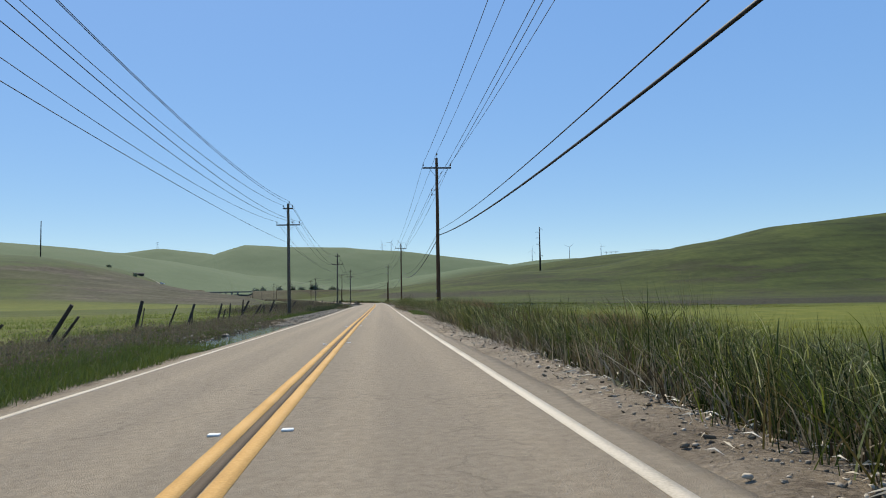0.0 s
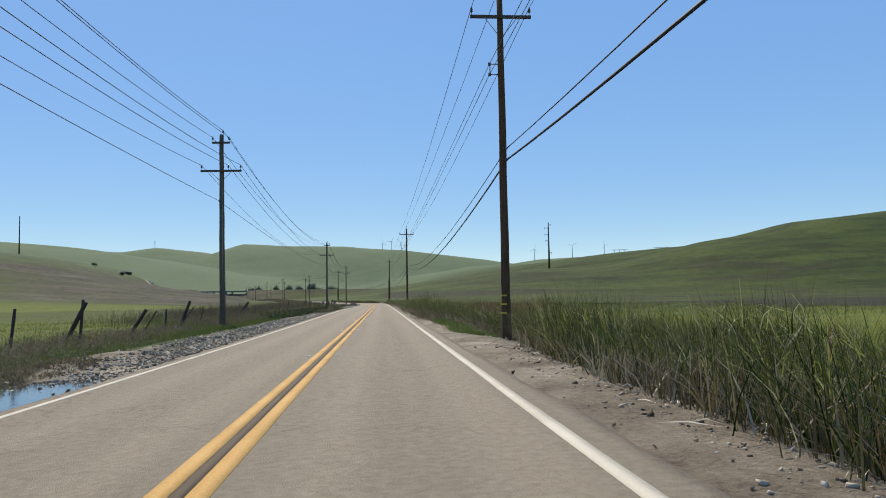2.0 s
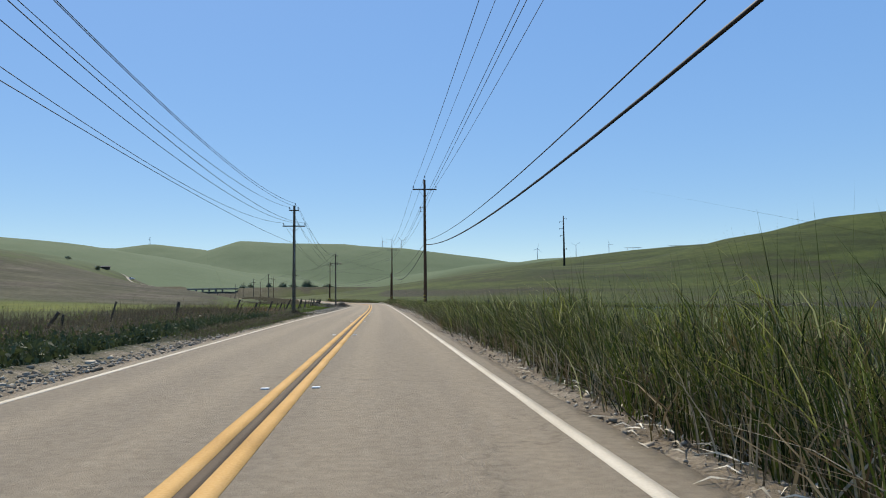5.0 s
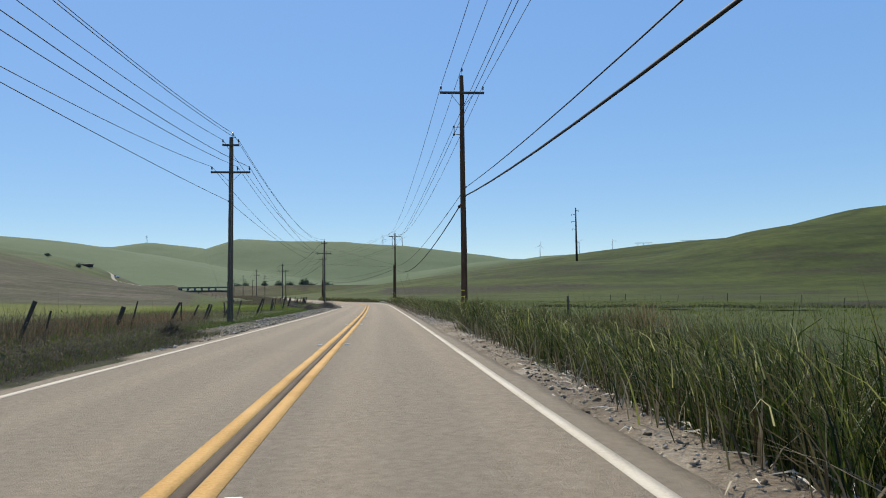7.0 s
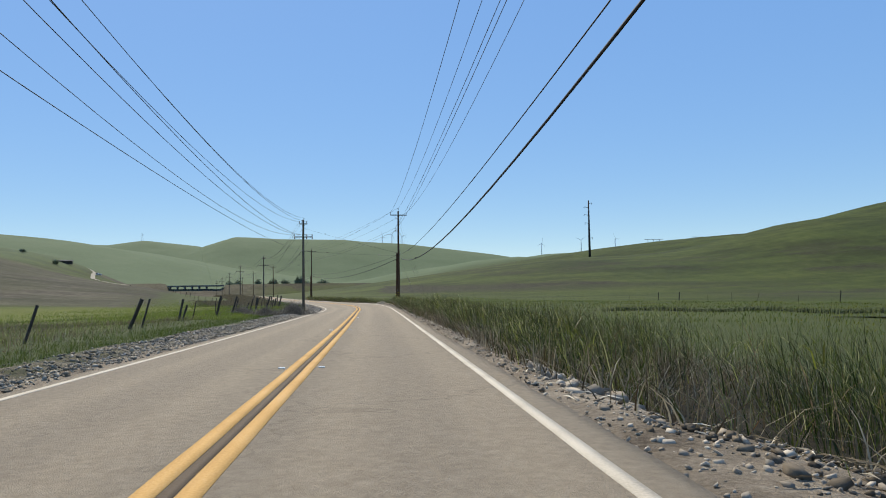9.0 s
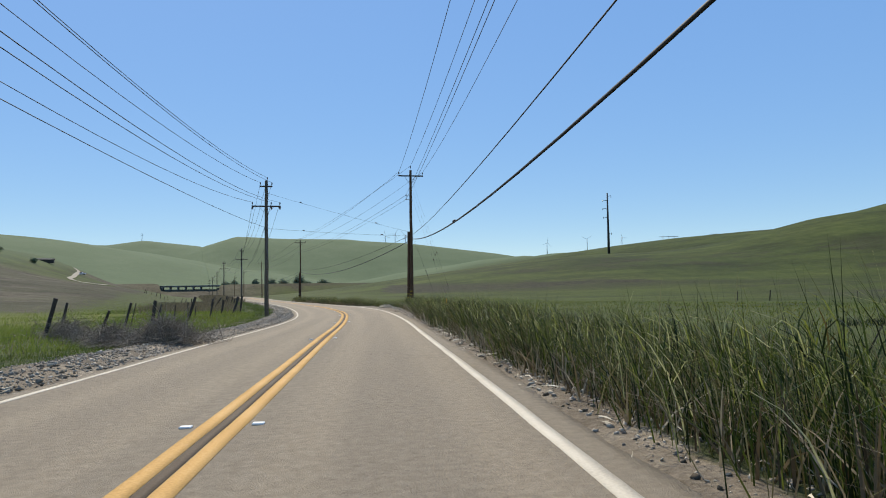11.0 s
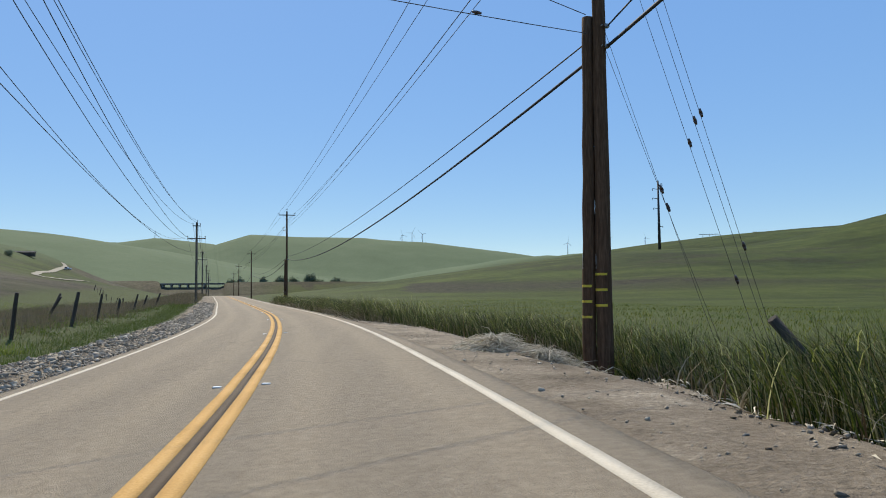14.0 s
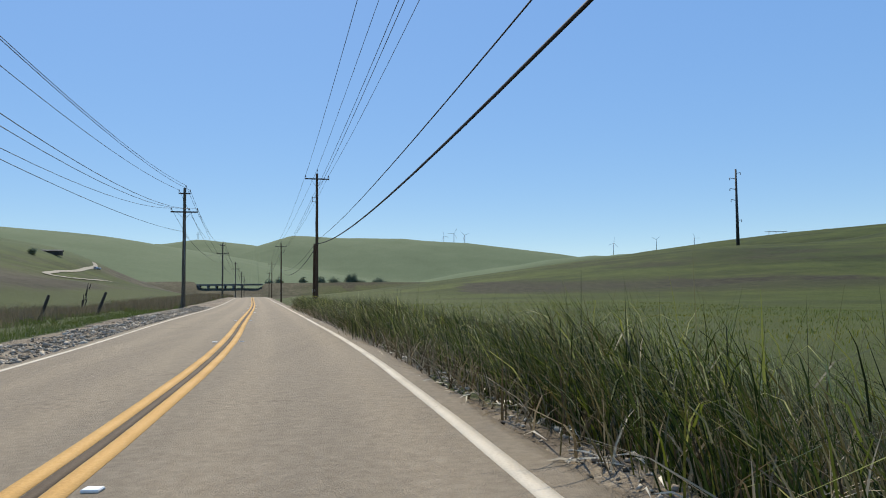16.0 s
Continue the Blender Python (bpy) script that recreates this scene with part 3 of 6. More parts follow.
# ---- road ----
def road_material():
    m = mat("worn_chipseal_asphalt", [(0.208, 0.17, 0.12), (0.274, 0.229, 0.166), (0.345, 0.292, 0.215)], 11, 0.9, fine=90, bump=1.0, detail=8, spec=0.15)
    n, l = m.node_tree.nodes, m.node_tree.links
    p = n["Principled BSDF"]
    src = p.inputs["Base Color"].links[0].from_socket
    at, w = n.new("ShaderNodeAttribute"), n.new("ShaderNodeTexNoise")
    at.attribute_name = "wear"
    mp, tc = n.new("ShaderNodeMapping"), n.new("ShaderNodeTexCoord")
    mp.inputs["Scale"].default_value = (2.5, 0.06, 1)
    l.new(tc.outputs["Object"], mp.inputs["Vector"]), l.new(mp.outputs["Vector"], w.inputs["Vector"])
    w.inputs["Scale"].default_value, w.inputs["Detail"].default_value = 1.0, 5
    add = n.new("ShaderNodeMath")
    add.operation = "MULTIPLY_ADD"
    l.new(w.outputs["Fac"], add.inputs[0])
    add.inputs[1].default_value = 0.55
    l.new(at.outputs["Fac"], add.inputs[2])
    r = n.new("ShaderNodeValToRGB")
    e = r.color_ramp.elements
    e[0].position, e[0].color, e[1].position, e[1].color = 0.2, (0.84, 0.84, 0.85, 1), 0.8, (1.12, 1.1, 1.07, 1)
    l.new(add.outputs[0], r.inputs["Fac"])
    mul = n.new("ShaderNodeMix")
    mul.data_type, mul.blend_type = "RGBA", "MULTIPLY"
    mul.inputs[0].default_value = 1.0
    l.new(src, mul.inputs[6]), l.new(r.outputs["Color"], mul.inputs[7])
    # fine cracks
    v, wv = n.new("ShaderNodeTexVoronoi"), n.new("ShaderNodeTexNoise")
    v.feature = "DISTANCE_TO_EDGE"
    v.inputs["Scale"].default_value = 0.07
    wv.inputs["Scale"].default_value, wv.inputs["Detail"].default_value = 1.5, 4
    ad = n.new("ShaderNodeVectorMath")
    ad.operation = "MULTIPLY_ADD"
    l.new(wv.outputs["Color"], ad.inputs[0])
    ad.inputs[1].default_value = (2.2, 2.2, 0)
    l.new(tc.outputs["Object"], ad.inputs[2]), l.new(tc.outputs["Object"], wv.inputs["Vector"]), l.new(ad.outputs[0], v.inputs["Vector"])
    cr = n.new("ShaderNodeValToRGB")
    k = cr.color_ramp.elements
    k[0].position, k[0].color, k[1].position, k[1].color = 0.0, (0.82, 0.82, 0.82, 1), 0.002, (1, 1, 1, 1)
    l.new(v.outputs["Distance"], cr.inputs["Fac"])
    m2 = n.new("ShaderNodeMix")
    m2.data_type, m2.blend_type = "RGBA", "MULTIPLY"
    m2.inputs[0].default_value = 1.0
    l.new(mul.outputs[2], m2.inputs[6]), l.new(cr.outputs["Color"], m2.inputs[7]), l.new(m2.outputs[2], p.inputs["Base Color"])
    return m


M_ROAD = road_material()


def paint(name, colours):
    """Road paint, thin enough in places to let the asphalt through."""
    m = mat(name, colours, 0.8, 0.8, fine=45, bump=0.35, detail=7, spec=0.12)
    return m


M_LINE_W = paint("worn_white_road_paint", [(0.42, 0.36, 0.27), (0.6, 0.53, 0.41), (0.7, 0.63, 0.5)])
M_LINE_Y = paint("worn_yellow_road_paint", [(0.42, 0.24, 0.075), (0.58, 0.34, 0.11), (0.66, 0.42, 0.17)])
M_LINE_K = paint("dark_sealed_strip", [(0.085, 0.06, 0.038), (0.135, 0.1, 0.066)])


def road_strip(name, us, lift, y0, y1, step, material, label, category, ragged=0.0):
    """A strip along the road through the lateral offsets us, lift metres above its bed, with closed sides."""
    ys = np.arange(y0, y1 + step / 2, step)
    tangent = (line_x(ys + 0.5) - line_x(ys - 0.5))
    nrm = 1 / np.hypot(1, tangent)
    us = np.array(us, dtype=float)
    cols = []
    for k, u in enumerate(us):
        w = 0
        if ragged and k in (0, len(us) - 1):
            w = ragged * (wob(ys * 0, ys, 0.7, 2.0 + k) + wob(ys * 0, ys, 2.7, 4.0 + k)) * 0.5
        off = u + w
        cols.append(np.stack((line_x(ys) + off * nrm, ys - off * tangent * nrm, road_z(ys) + crest(ys) + bank(ys) * u + lift + 0.035 * (1 - np.abs(u) / 4)), -1))
    top = np.stack(cols, 1)
    full = np.concatenate((top[:, :1] - (0, 0, 0.06 if lift < 0.002 else 0.004), top, top[:, -1:] - (0, 0, 0.06 if lift < 0.002 else 0.004)), 1)
    n, k = full.shape[:2]
    i = np.arange(n * k).reshape(n, k)
    q = np.stack((i[:-1, :-1], i[:-1, 1:], i[1:, 1:], i[1:, :-1]), -1).reshape(-1, 4)
    me = raw_mesh(name, full.reshape(-1, 3), q.ravel(), np.full(len(q), 4), material)
    ob = tagged(new(name, me), label, category, "", "structure")
    return ob, np.concatenate((us[:1], us, us[-1:])), n


ROAD_U = list(np.linspace(-3.72, 3.24, 41))
road, _us, _n = road_strip("road", ROAD_U, 0.0, -120, 840, 1.0, M_ROAD, "worn tan-grey two-lane asphalt road", "road", 0.1)
_wear = 0.25 + 0.35 * np.exp(-((np.abs(np.abs(_us) - 1.6) - 0.75) / 0.28) ** 2)
road.data.attributes.new("wear", "FLOAT", "POINT").data.foreach_set("value", np.tile(_wear, _n).astype(np.float32))
road_strip("edge_line_right", (2.76, 2.9), 0.004, -120, 840, 1.0, M_LINE_W, "worn white painted edge line", "road marking", 0.012)
road_strip("edge_line_left", (-3.47, -3.34), 0.004, -120, 840, 1.0, M_LINE_W, "worn white painted edge line", "road marking", 0.012)
road_strip("centre_line_strip", (-0.05, 0.05), 0.003, -120, 840, 1.0, M_LINE_K, "dark strip between the yellow lines", "road marking", 0.01)
road_strip("centre_line_left", (-0.22, -0.058), 0.005, -120, 840, 1.0, M_LINE_Y, "worn yellow painted centre line", "road marking", 0.01)
road_strip("centre_line_right", (0.058, 0.22), 0.005, -120, 840, 1.0, M_LINE_Y, "worn yellow painted centre line", "road marking", 0.01)


# ---- wooden utility poles ----
def insulator(name, parent, at, size=1.0, pin=0.12):
    bm = bmesh.new()
    lathe(bm, [(0.012, -0.02), (0.012, pin), (0.05 * size, pin), (0.058 * size, pin + 0.03), (0.03 * size, pin + 0.06), (0.05 * size, pin + 0.07),
               (0.05 * size, pin + 0.11), (0.025 * size, pin + 0.16), (0.03 * size, pin + 0.19), (0.015, pin + 0.2)], at, 8)
    return part(name, bm, M_INSUL, parent)


def shaft(parent, height, r0, r1, name="pole_shaft", seed=0, wood=None):
    """A tapering round trunk with slight waver, sunk a little into the ground."""
    bm, rings, rnd = bmesh.new(), [], random.Random(seed)
    n = 12
    for k in range(n + 1):
        z = -0.9 + (height + 0.9) * k / n
        r = r0 + (r1 - r0) * k / n
        dx, dy = rnd.uniform(-0.012, 0.012), rnd.uniform(-0.012, 0.012)
        rings.append([bm.verts.new((dx + r * math.cos(i * math.pi / 6), dy + r * math.sin(i * math.pi / 6), z)) for i in range(12)])
    for p, q in zip(rings, rings[1:]):
        for i in range(12):
            bm.faces.new((p[i], p[(i + 1) % 12], q[(i + 1) % 12], q[i])).smooth = True
    top = bm.verts.new((0, 0, height + 0.03))
    for i in range(12):
        bm.faces.new((rings[-1][i], rings[-1][(i + 1) % 12], top))
    return part(name, bm, wood or M_WOOD, parent)


def crossarm(parent, z, half, y=-0.16, brace=0.75):
    bm = box(bmesh.new(), (2 * half, 0.1, 0.12), Matrix.Translation((0, y, z)), 0.012)
    arm = part("crossarm", bm, M_ARM, parent, "grey wooden crossarm")
    for s in (-1, 1):
        if brace:
            bm = bmesh.new()
            rod(bm, (s * 0.55 * half, y - 0.06, z - 0.03), (s * 0.06, y, z - brace), 0.014, seg=6)
            part("brace", bm, M_STEEL, parent)
    return arm


def tags(parent, r, rnd, bands=True, lift=0.0):
    if bands:
        for z in (0.92 + lift, 1.24 + lift, 1.56 + lift):
            bm = bmesh.new()
            for i in range(9):
                a0, a1 = (radians(118 + 152 * k / 9) for k in (i, i + 1))
                rr = r + 0.008
                bm.faces.new([bm.verts.new((rr * math.cos(a), rr * math.sin(a), zz)) for a, zz in ((a0, z - 0.025), (a1, z - 0.025), (a1, z + 0.025), (a0, z + 0.025))])
            bmesh.ops.remove_doubles(bm, verts=bm.verts, dist=0.001)
            r_ = bmesh.ops.solidify(bm, geom=list(bm.faces), thickness=0.004)
            part("yellow_band", bm, M_YBAND, parent, "yellow reflective band")
    bm = box(bmesh.new(), (0.06, 0.006, 0.3), Matrix.Translation((-r - 0.002, -0.02, 2.1)) @ Matrix.Rotation(radians(70), 4, "Z"), 0.002)
    part("number_tag", bm, M_WHITE, parent, "small white marking tag")


def right_pole(x, y, turn, seed, top=12.85, arm=11.95, stub=0.0, bands=True, girth=0.178):
    rnd = random.Random(seed)
    p = thing("utility_pole", pose(x, y, footing(x, y) - 0.02, rnd.uniform(-0.3, 0.3), rnd.uniform(-0.3, 0.3), turn),
              "dark weathered wooden utility pole with one crossarm", "utility pole", "poles along the road")
    shaft(p, top, girth, 0.11, seed=seed)
    crossarm(p, arm, 1.16)
    for sx in (-1.1, 1.1):
        insulator("insulator", p, (sx, -0.16, arm + 0.06))
    insulator("top_insulator", p, (0.02, 0, top + 0.02), 1.1, 0.22)
    zb = arm - 1.97
    bm = bmesh.new()
    for dz in (-0.2, 0.2):
        rod(bm, (-0.1, 0, zb + dz), (-0.42, 0, zb + dz), 0.022, seg=6)
    rod(bm, (-0.42, 0, zb - 0.26), (-0.42, 0, zb + 0.26), 0.02, seg=6)
    rack = part("wire_rack", bm, M_STEEL, p)
    for dz in (-0.2, 0.2):
        bm = bmesh.new()
        lathe(bm, [(0.03, -0.06), (0.06, -0.05), (0.04, 0), (0.06, 0.05), (0.03, 0.06)], (-0.44, 0, zb + dz), 8)
        part("spool_insulator", bm, M_INSUL, rack)
    for z in (6.62, 7.05):
        bm = box(bmesh.new(), (0.1, 0.1, 0.08), Matrix.Translation((0.12, -0.14, z)), 0.01)
        rod(bm, (0, -0.2, z), (0, 0.2, z), 0.012, seg=6)
        part("cable_clamp", bm, M_STEEL, p)
    tags(p, girth - 0.006, rnd, bands, {12: 0.15, 13: 0.27}.get(seed, 0.0))
    if stub:
        q = thing("stub_pole", pose(x - 0.3 * math.cos(radians(turn)), y + 0.12, footing(x, y) - 0.02, 0.2, 0.7, turn), "short dark wooden stub pole lashed beside a taller pole", "utility pole", "stub poles")
        shaft(q, stub, 0.15, 0.115, "stub_shaft", seed + 50)
        tags(q, 0.144, rnd, True, 0.03)
    return p


def left_pole(x, y, turn, seed, top=11.5, small=10.98, arm=9.28, dead_end=False):
    rnd = random.Random(seed)
    p = thing("utility_pole", pose(x, y, max(footing(x, y), -0.06) - 0.02, rnd.uniform(-0.4, 0.4), rnd.uniform(-0.4, 0.4), turn),
              "weathered brown wooden utility pole with two crossarms", "utility pole", "poles along the road")
    shaft(p, top, 0.19, 0.125, seed=seed, wood=M_WOOD_GREY)
    crossarm(p, small, 0.52, brace=0)
    crossarm(p, arm, 1.2, brace=0.6)
    for sx in (-0.48, 0.48):
        insulator("insulator", p, (sx, -0.16, small + 0.06))
    insulator("top_insulator", p, (0.1, 0, top - 0.02), 1.0, 0.12)
    for sx in (-1.14, 0.42, 1.14):
        insulator("insulator", p, (sx, -0.16, arm + 0.06), 1.2 if dead_end else 1.0)
        if dead_end:
            bm = bmesh.new()
            lathe(bm, [(0.03, -0.3), (0.09, -0.26), (0.05, -0.2), (0.1, -0.14), (0.05, -0.08), (0.08, -0.02), (0.02, 0.0)], (sx, -0.24, arm + 0.02), 8)
            part("strain_insulator", bm, M_INSUL, p)
    bm = box(bmesh.new(), (0.08, 0.14, 0.1), Matrix.Translation((-0.14, -0.05, 7.5)), 0.01)
    part("neutral_clamp", bm, M_STEEL, p)
    bm = bmesh.new()
    rod(bm, (0.05, -0.17, 0.3), (0.05, -0.13, arm), 0.014, seg=6)
    part("ground_wire", bm, M_STEEL, p)
    return p


R_POLES = [(6.3, -36, 0, 12.9, 12.0, 0), (6.2, 61.5, 0, 12.9, 12.05, 0), (5.9, 158.1, 0, 12.95, 12.0, 0), (4.25, 258.8, 7, 13.0, 12.45, 7.3),
           (-15.7, 351.6, 13.5, 13.4, 12.85, 6.6), (-37.6, 441.5, 13.5, 12.6, 11.9, 0), (-60, 535, 13.5, 12.6, 11.9, 0), (-82, 630, 13.5, 12.6, 11.9, 0)]
L_POLES = [(-7.7, -95, 0), (-7.7, -8, 0), (-7.76, 79.8, 0), (-7.63, 166.9, 0), (-8.2, 254.3, 7), (-27.2, 348, 13.5), (-48.8, 437, 13.5), (-70, 527, 13.5), (-92, 620, 13.5), (-114, 711, 13.5)]
R_THINGS = [right_pole(x, y, t, 10 + i, top, arm, stub, bands=i < 5) for i, (x, y, t, top, arm, stub) in enumerate(R_POLES)]
L_THINGS = [left_pole(x, y, t, 40 + i, dead_end=(i == 4)) for i, (x, y, t) in enumerate(L_POLES)]


# ---- overhead wires ----
def wire(bm, a, b, sag, r, n=22):
    a, b = Vector(a), Vector(b)
    side = (b - a).cross(Vector((0, 0, 1))).normalized()
    rings = []
    for k in range(n + 1):
        t = k / n
        p = a.lerp(b, t) - Vector((0, 0, 4 * sag * t * (1 - t)))
        rings.append([bm.verts.new(p + side * (r * math.cos(i * math.pi * 2 / 5)) + Vector((0, 0, r * math.sin(i * math.pi * 2 / 5)))) for i in range(5)])
    for p, q in zip(rings, rings[1:]):
        for i in range(5):
            bm.faces.new((p[i], p[(i + 1) % 5], q[(i + 1) % 5], q[i])).smooth = True


def span(a, b, attach, label, group):
    """All wires between two poles, one part each. attach: local point at pole a, at pole b, sag, radius, name, material."""
    ma, mb = a.matrix_basis, b.matrix_basis
    root = thing("power_line", Matrix.Translation(ma.translation), label, "power line", group)
    inv = Matrix.Translation(-ma.translation)
    for pa, pb, sag, r, name, material in attach:
        bm = bmesh.new()
        wire(bm, inv @ ma @ Vector(pa), inv @ mb @ Vector(pb), sag, r)
        part(name, bm, material, root)
    return root


# sags in metres, span by span: outer conductors, top conductor, secondary wires
SAG_R = [(1.28, 0.9, 0.75), (0.8, 0.35, 0.2), (1.6, 1.55, 0.9), (0.9, 0.45, 0.75)]
# top and small arm, left end, middle and right end of the long arm, neutral
SAG_L = [(1.72, 1.5, 1.8, 1.87, 0.55), (1.72, 1.5, 1.8, 1.87, 0.55), (2.0, 2.0, 2.0, 2.05, 0.65), (1.95, 1.95, 2.05, 2.2, 0.85), (2.0, 2.75, 2.9, 3.0, 1.5), (1.9, 2.2, 2.2, 2.2, 0.9)]


def right_spans():
    for i in range(len(R_POLES) - 1):
        za, zb = R_POLES[i][4], R_POLES[i + 1][4]
        ta, tb = R_POLES[i][3], R_POLES[i + 1][3]
        att = []
        for sx in (-1.1, 1.1):
            att.append(((sx, -0.16, za + 0.36), (sx, -0.16, zb + 0.36), SAG_R[min(i, 3)][0], 0.013, "conductor", M_WIRE))
        att.append(((0.02, 0, ta + 0.42), (0.02, 0, tb + 0.42), SAG_R[min(i, 3)][1], 0.013, "conductor", M_WIRE))
        for dz in (-0.2, 0.2):
            att.append(((-0.44, 0, za - 1.97 + dz), (-0.44, 0, zb - 1.97 + dz), SAG_R[min(i, 3)][2], 0.012, "secondary_wire", M_WIRE))
        att.append(((0.14, -0.16, 7.05), (0.14, -0.16, 7.05), (1.27, 1.5, 1.05, 0.9, 1.2, 1.2, 1.2)[i], 0.018, "messenger_cable", M_CABLE))
        att.append(((0.14, -0.16, 6.62), (0.14, -0.16, 6.62), (1.43, 1.75, 2.0, 1.5, 1.7, 1.7, 1.7)[i], 0.036, "telephone_cable", M_CABLE))
        root = span(R_THINGS[i], R_THINGS[i + 1], att, "thin overhead wires and black cables sagging between poles", "overhead spans")
        if i == 2:
            base = root.matrix_basis.translation
            a, b = (R_THINGS[k].matrix_basis @ Vector((0.14, -0.16, 6.62)) - base for k in (2, 3))
            for t in (0.03, 0.655):
                p, d = a.lerp(b, t) - Vector((0, 0, 4 * 1.95 * t * (1 - t))), (b - a).normalized() * 0.26
                p0, p1 = p - d - Vector((0, 0, 4 * 1.95 * 0.0026 * (2 * t - 1))), p + d + Vector((0, 0, 4 * 1.95 * 0.0026 * (2 * t - 1)))
                bm = bmesh.new()
                rod(bm, p0, p0.lerp(p1, 0.15), 0.04, 0.075, 10), rod(bm, p0.lerp(p1, 0.15), p0.lerp(p1, 0.85), 0.075, 0.075, 10), rod(bm, p0.lerp(p1, 0.85), p1, 0.075, 0.04, 10)
                part("splice_case", bm, M_CABLE, root, "black cable splice case")


def left_spans():
    for i in range(len(L_POLES) - 1):
        att = []
        sag = SAG_L[min(i, 5)]
        for k, p in ((0, (0.1, 0, 11.75)), (0, (-0.48, -0.16, 11.3)), (0, (0.48, -0.16, 11.3)), (1, (-1.14, -0.16, 9.62)), (2, (0.42, -0.16, 9.62)), (3, (1.14, -0.16, 9.62)), (4, (-0.16, -0.1, 7.5))):
            att.append((p, p, sag[k], 0.014, "conductor", M_WIRE))
        span(L_THINGS[i], L_THINGS[i + 1], att, "thin overhead wires sagging between poles", "overhead spans")


right_spans(), left_spans()


# ---- guys and cross spans at the bend ----
def stay(a, b, balls, name, label, category="guy wire"):
    """A steel stay from a to b with strain insulators."""
    bm = bmesh.new()
    wire(bm, a, b, 0.08, 0.009, 12)
    root = tagged(new(name, mesh_of(name, bm)), label, category, "stays at the bend")
    root.data.materials.append(M_WIRE)
    a, b = Vector(a), Vector(b)
    for t in balls:
        p, d = a.lerp(b, t), (b - a).normalized() * 0.1
        bm = bmesh.new()
        rod(bm, p - d, p + d * 0.1, 0.025, 0.042, 8), rod(bm, p + d * 0.1, p + d, 0.042, 0.025, 8)
        part("strain_insulator", bm, M_INSUL, root)


_r3, _l3 = R_THINGS[3].matrix_basis, L_THINGS[4].matrix_basis
for za, zb, ts in ((10.4, 7.3, (0.22, 0.76)), (7.4, 6.9, (0.24, 0.8))):
    stay(_l3 @ Vector((0.14, -0.05, za)), _r3 @ Vector((-0.3, -0.05, zb)), ts, "span_guy", "steel stay strung across the road between two poles")
for k, (x, y, z, ts) in enumerate(((7.25, 259.2, 7.2, (0.43,)), (7.45, 259.3, 6.8, (0.45,)), (8.3, 259.6, 10.4, (0.5, 0.76)), (8.6, 259.7, 11.4, (0.5,)), (8.75, 259.8, 12.3, (0.52, 0.74)))):
    stay(_r3 @ Vector((0.12, 0.1, z)), (x, y, gz(x, y) - 0.05), ts, "down_guy", "steel guy wire staying a utility pole to the ground")


# ---- raised road markers ----
_mk = bmesh.new()
box(_mk, (0.11, 0.1, 0.02), Matrix.Translation((0, 0, 0.008)), 0.006)
_marker_mesh = mesh_of("road_marker", _mk)
_marker_mesh.materials.append(M_RPM_W)
for k in range(-2, 32):
    y = 166.7 + 14.5 * (k - 11)
    for u in (-0.33, 0.33):
        ob = new("road_marker", _marker_mesh)
        ob.matrix_basis = pose(float(line_x(y)) + u, y, float(road_z(y) + crest(y) + bank(y) * u) + 0.033, 0, 0, 0)
        tagged(ob, "small white raised marker beside the yellow line", "road marker", "raised markers")


# ---- fence along the field ----
def post_mesh(seed):
    rnd, bm, rings = random.Random(seed), bmesh.new(), []
    h, r = rnd.uniform(1.6, 2.05), rnd.uniform(0.07, 0.12)
    for k in range(5):
        z = -0.35 + (h + 0.35) * k / 4
        rings.append([bm.verts.new((rnd.uniform(-0.012, 0.012) + r * rnd.uniform(0.85, 1.1) * math.cos(i * math.pi / 3),
                                    rnd.uniform(-0.012, 0.012) + r * rnd.uniform(0.85, 1.1) * math.sin(i * math.pi / 3), z)) for i in range(6)])
    for p, q in zip(rings, rings[1:]):
        for i in range(6):
            bm.faces.new((p[i], p[(i + 1) % 6], q[(i + 1) % 6], q[i]))
    bm.faces.new(rings[-1])
    me = mesh_of("fence_post", bm)
    me.materials.append(M_POST)
    return me


POSTS = [post_mesh(i) for i in range(7)]


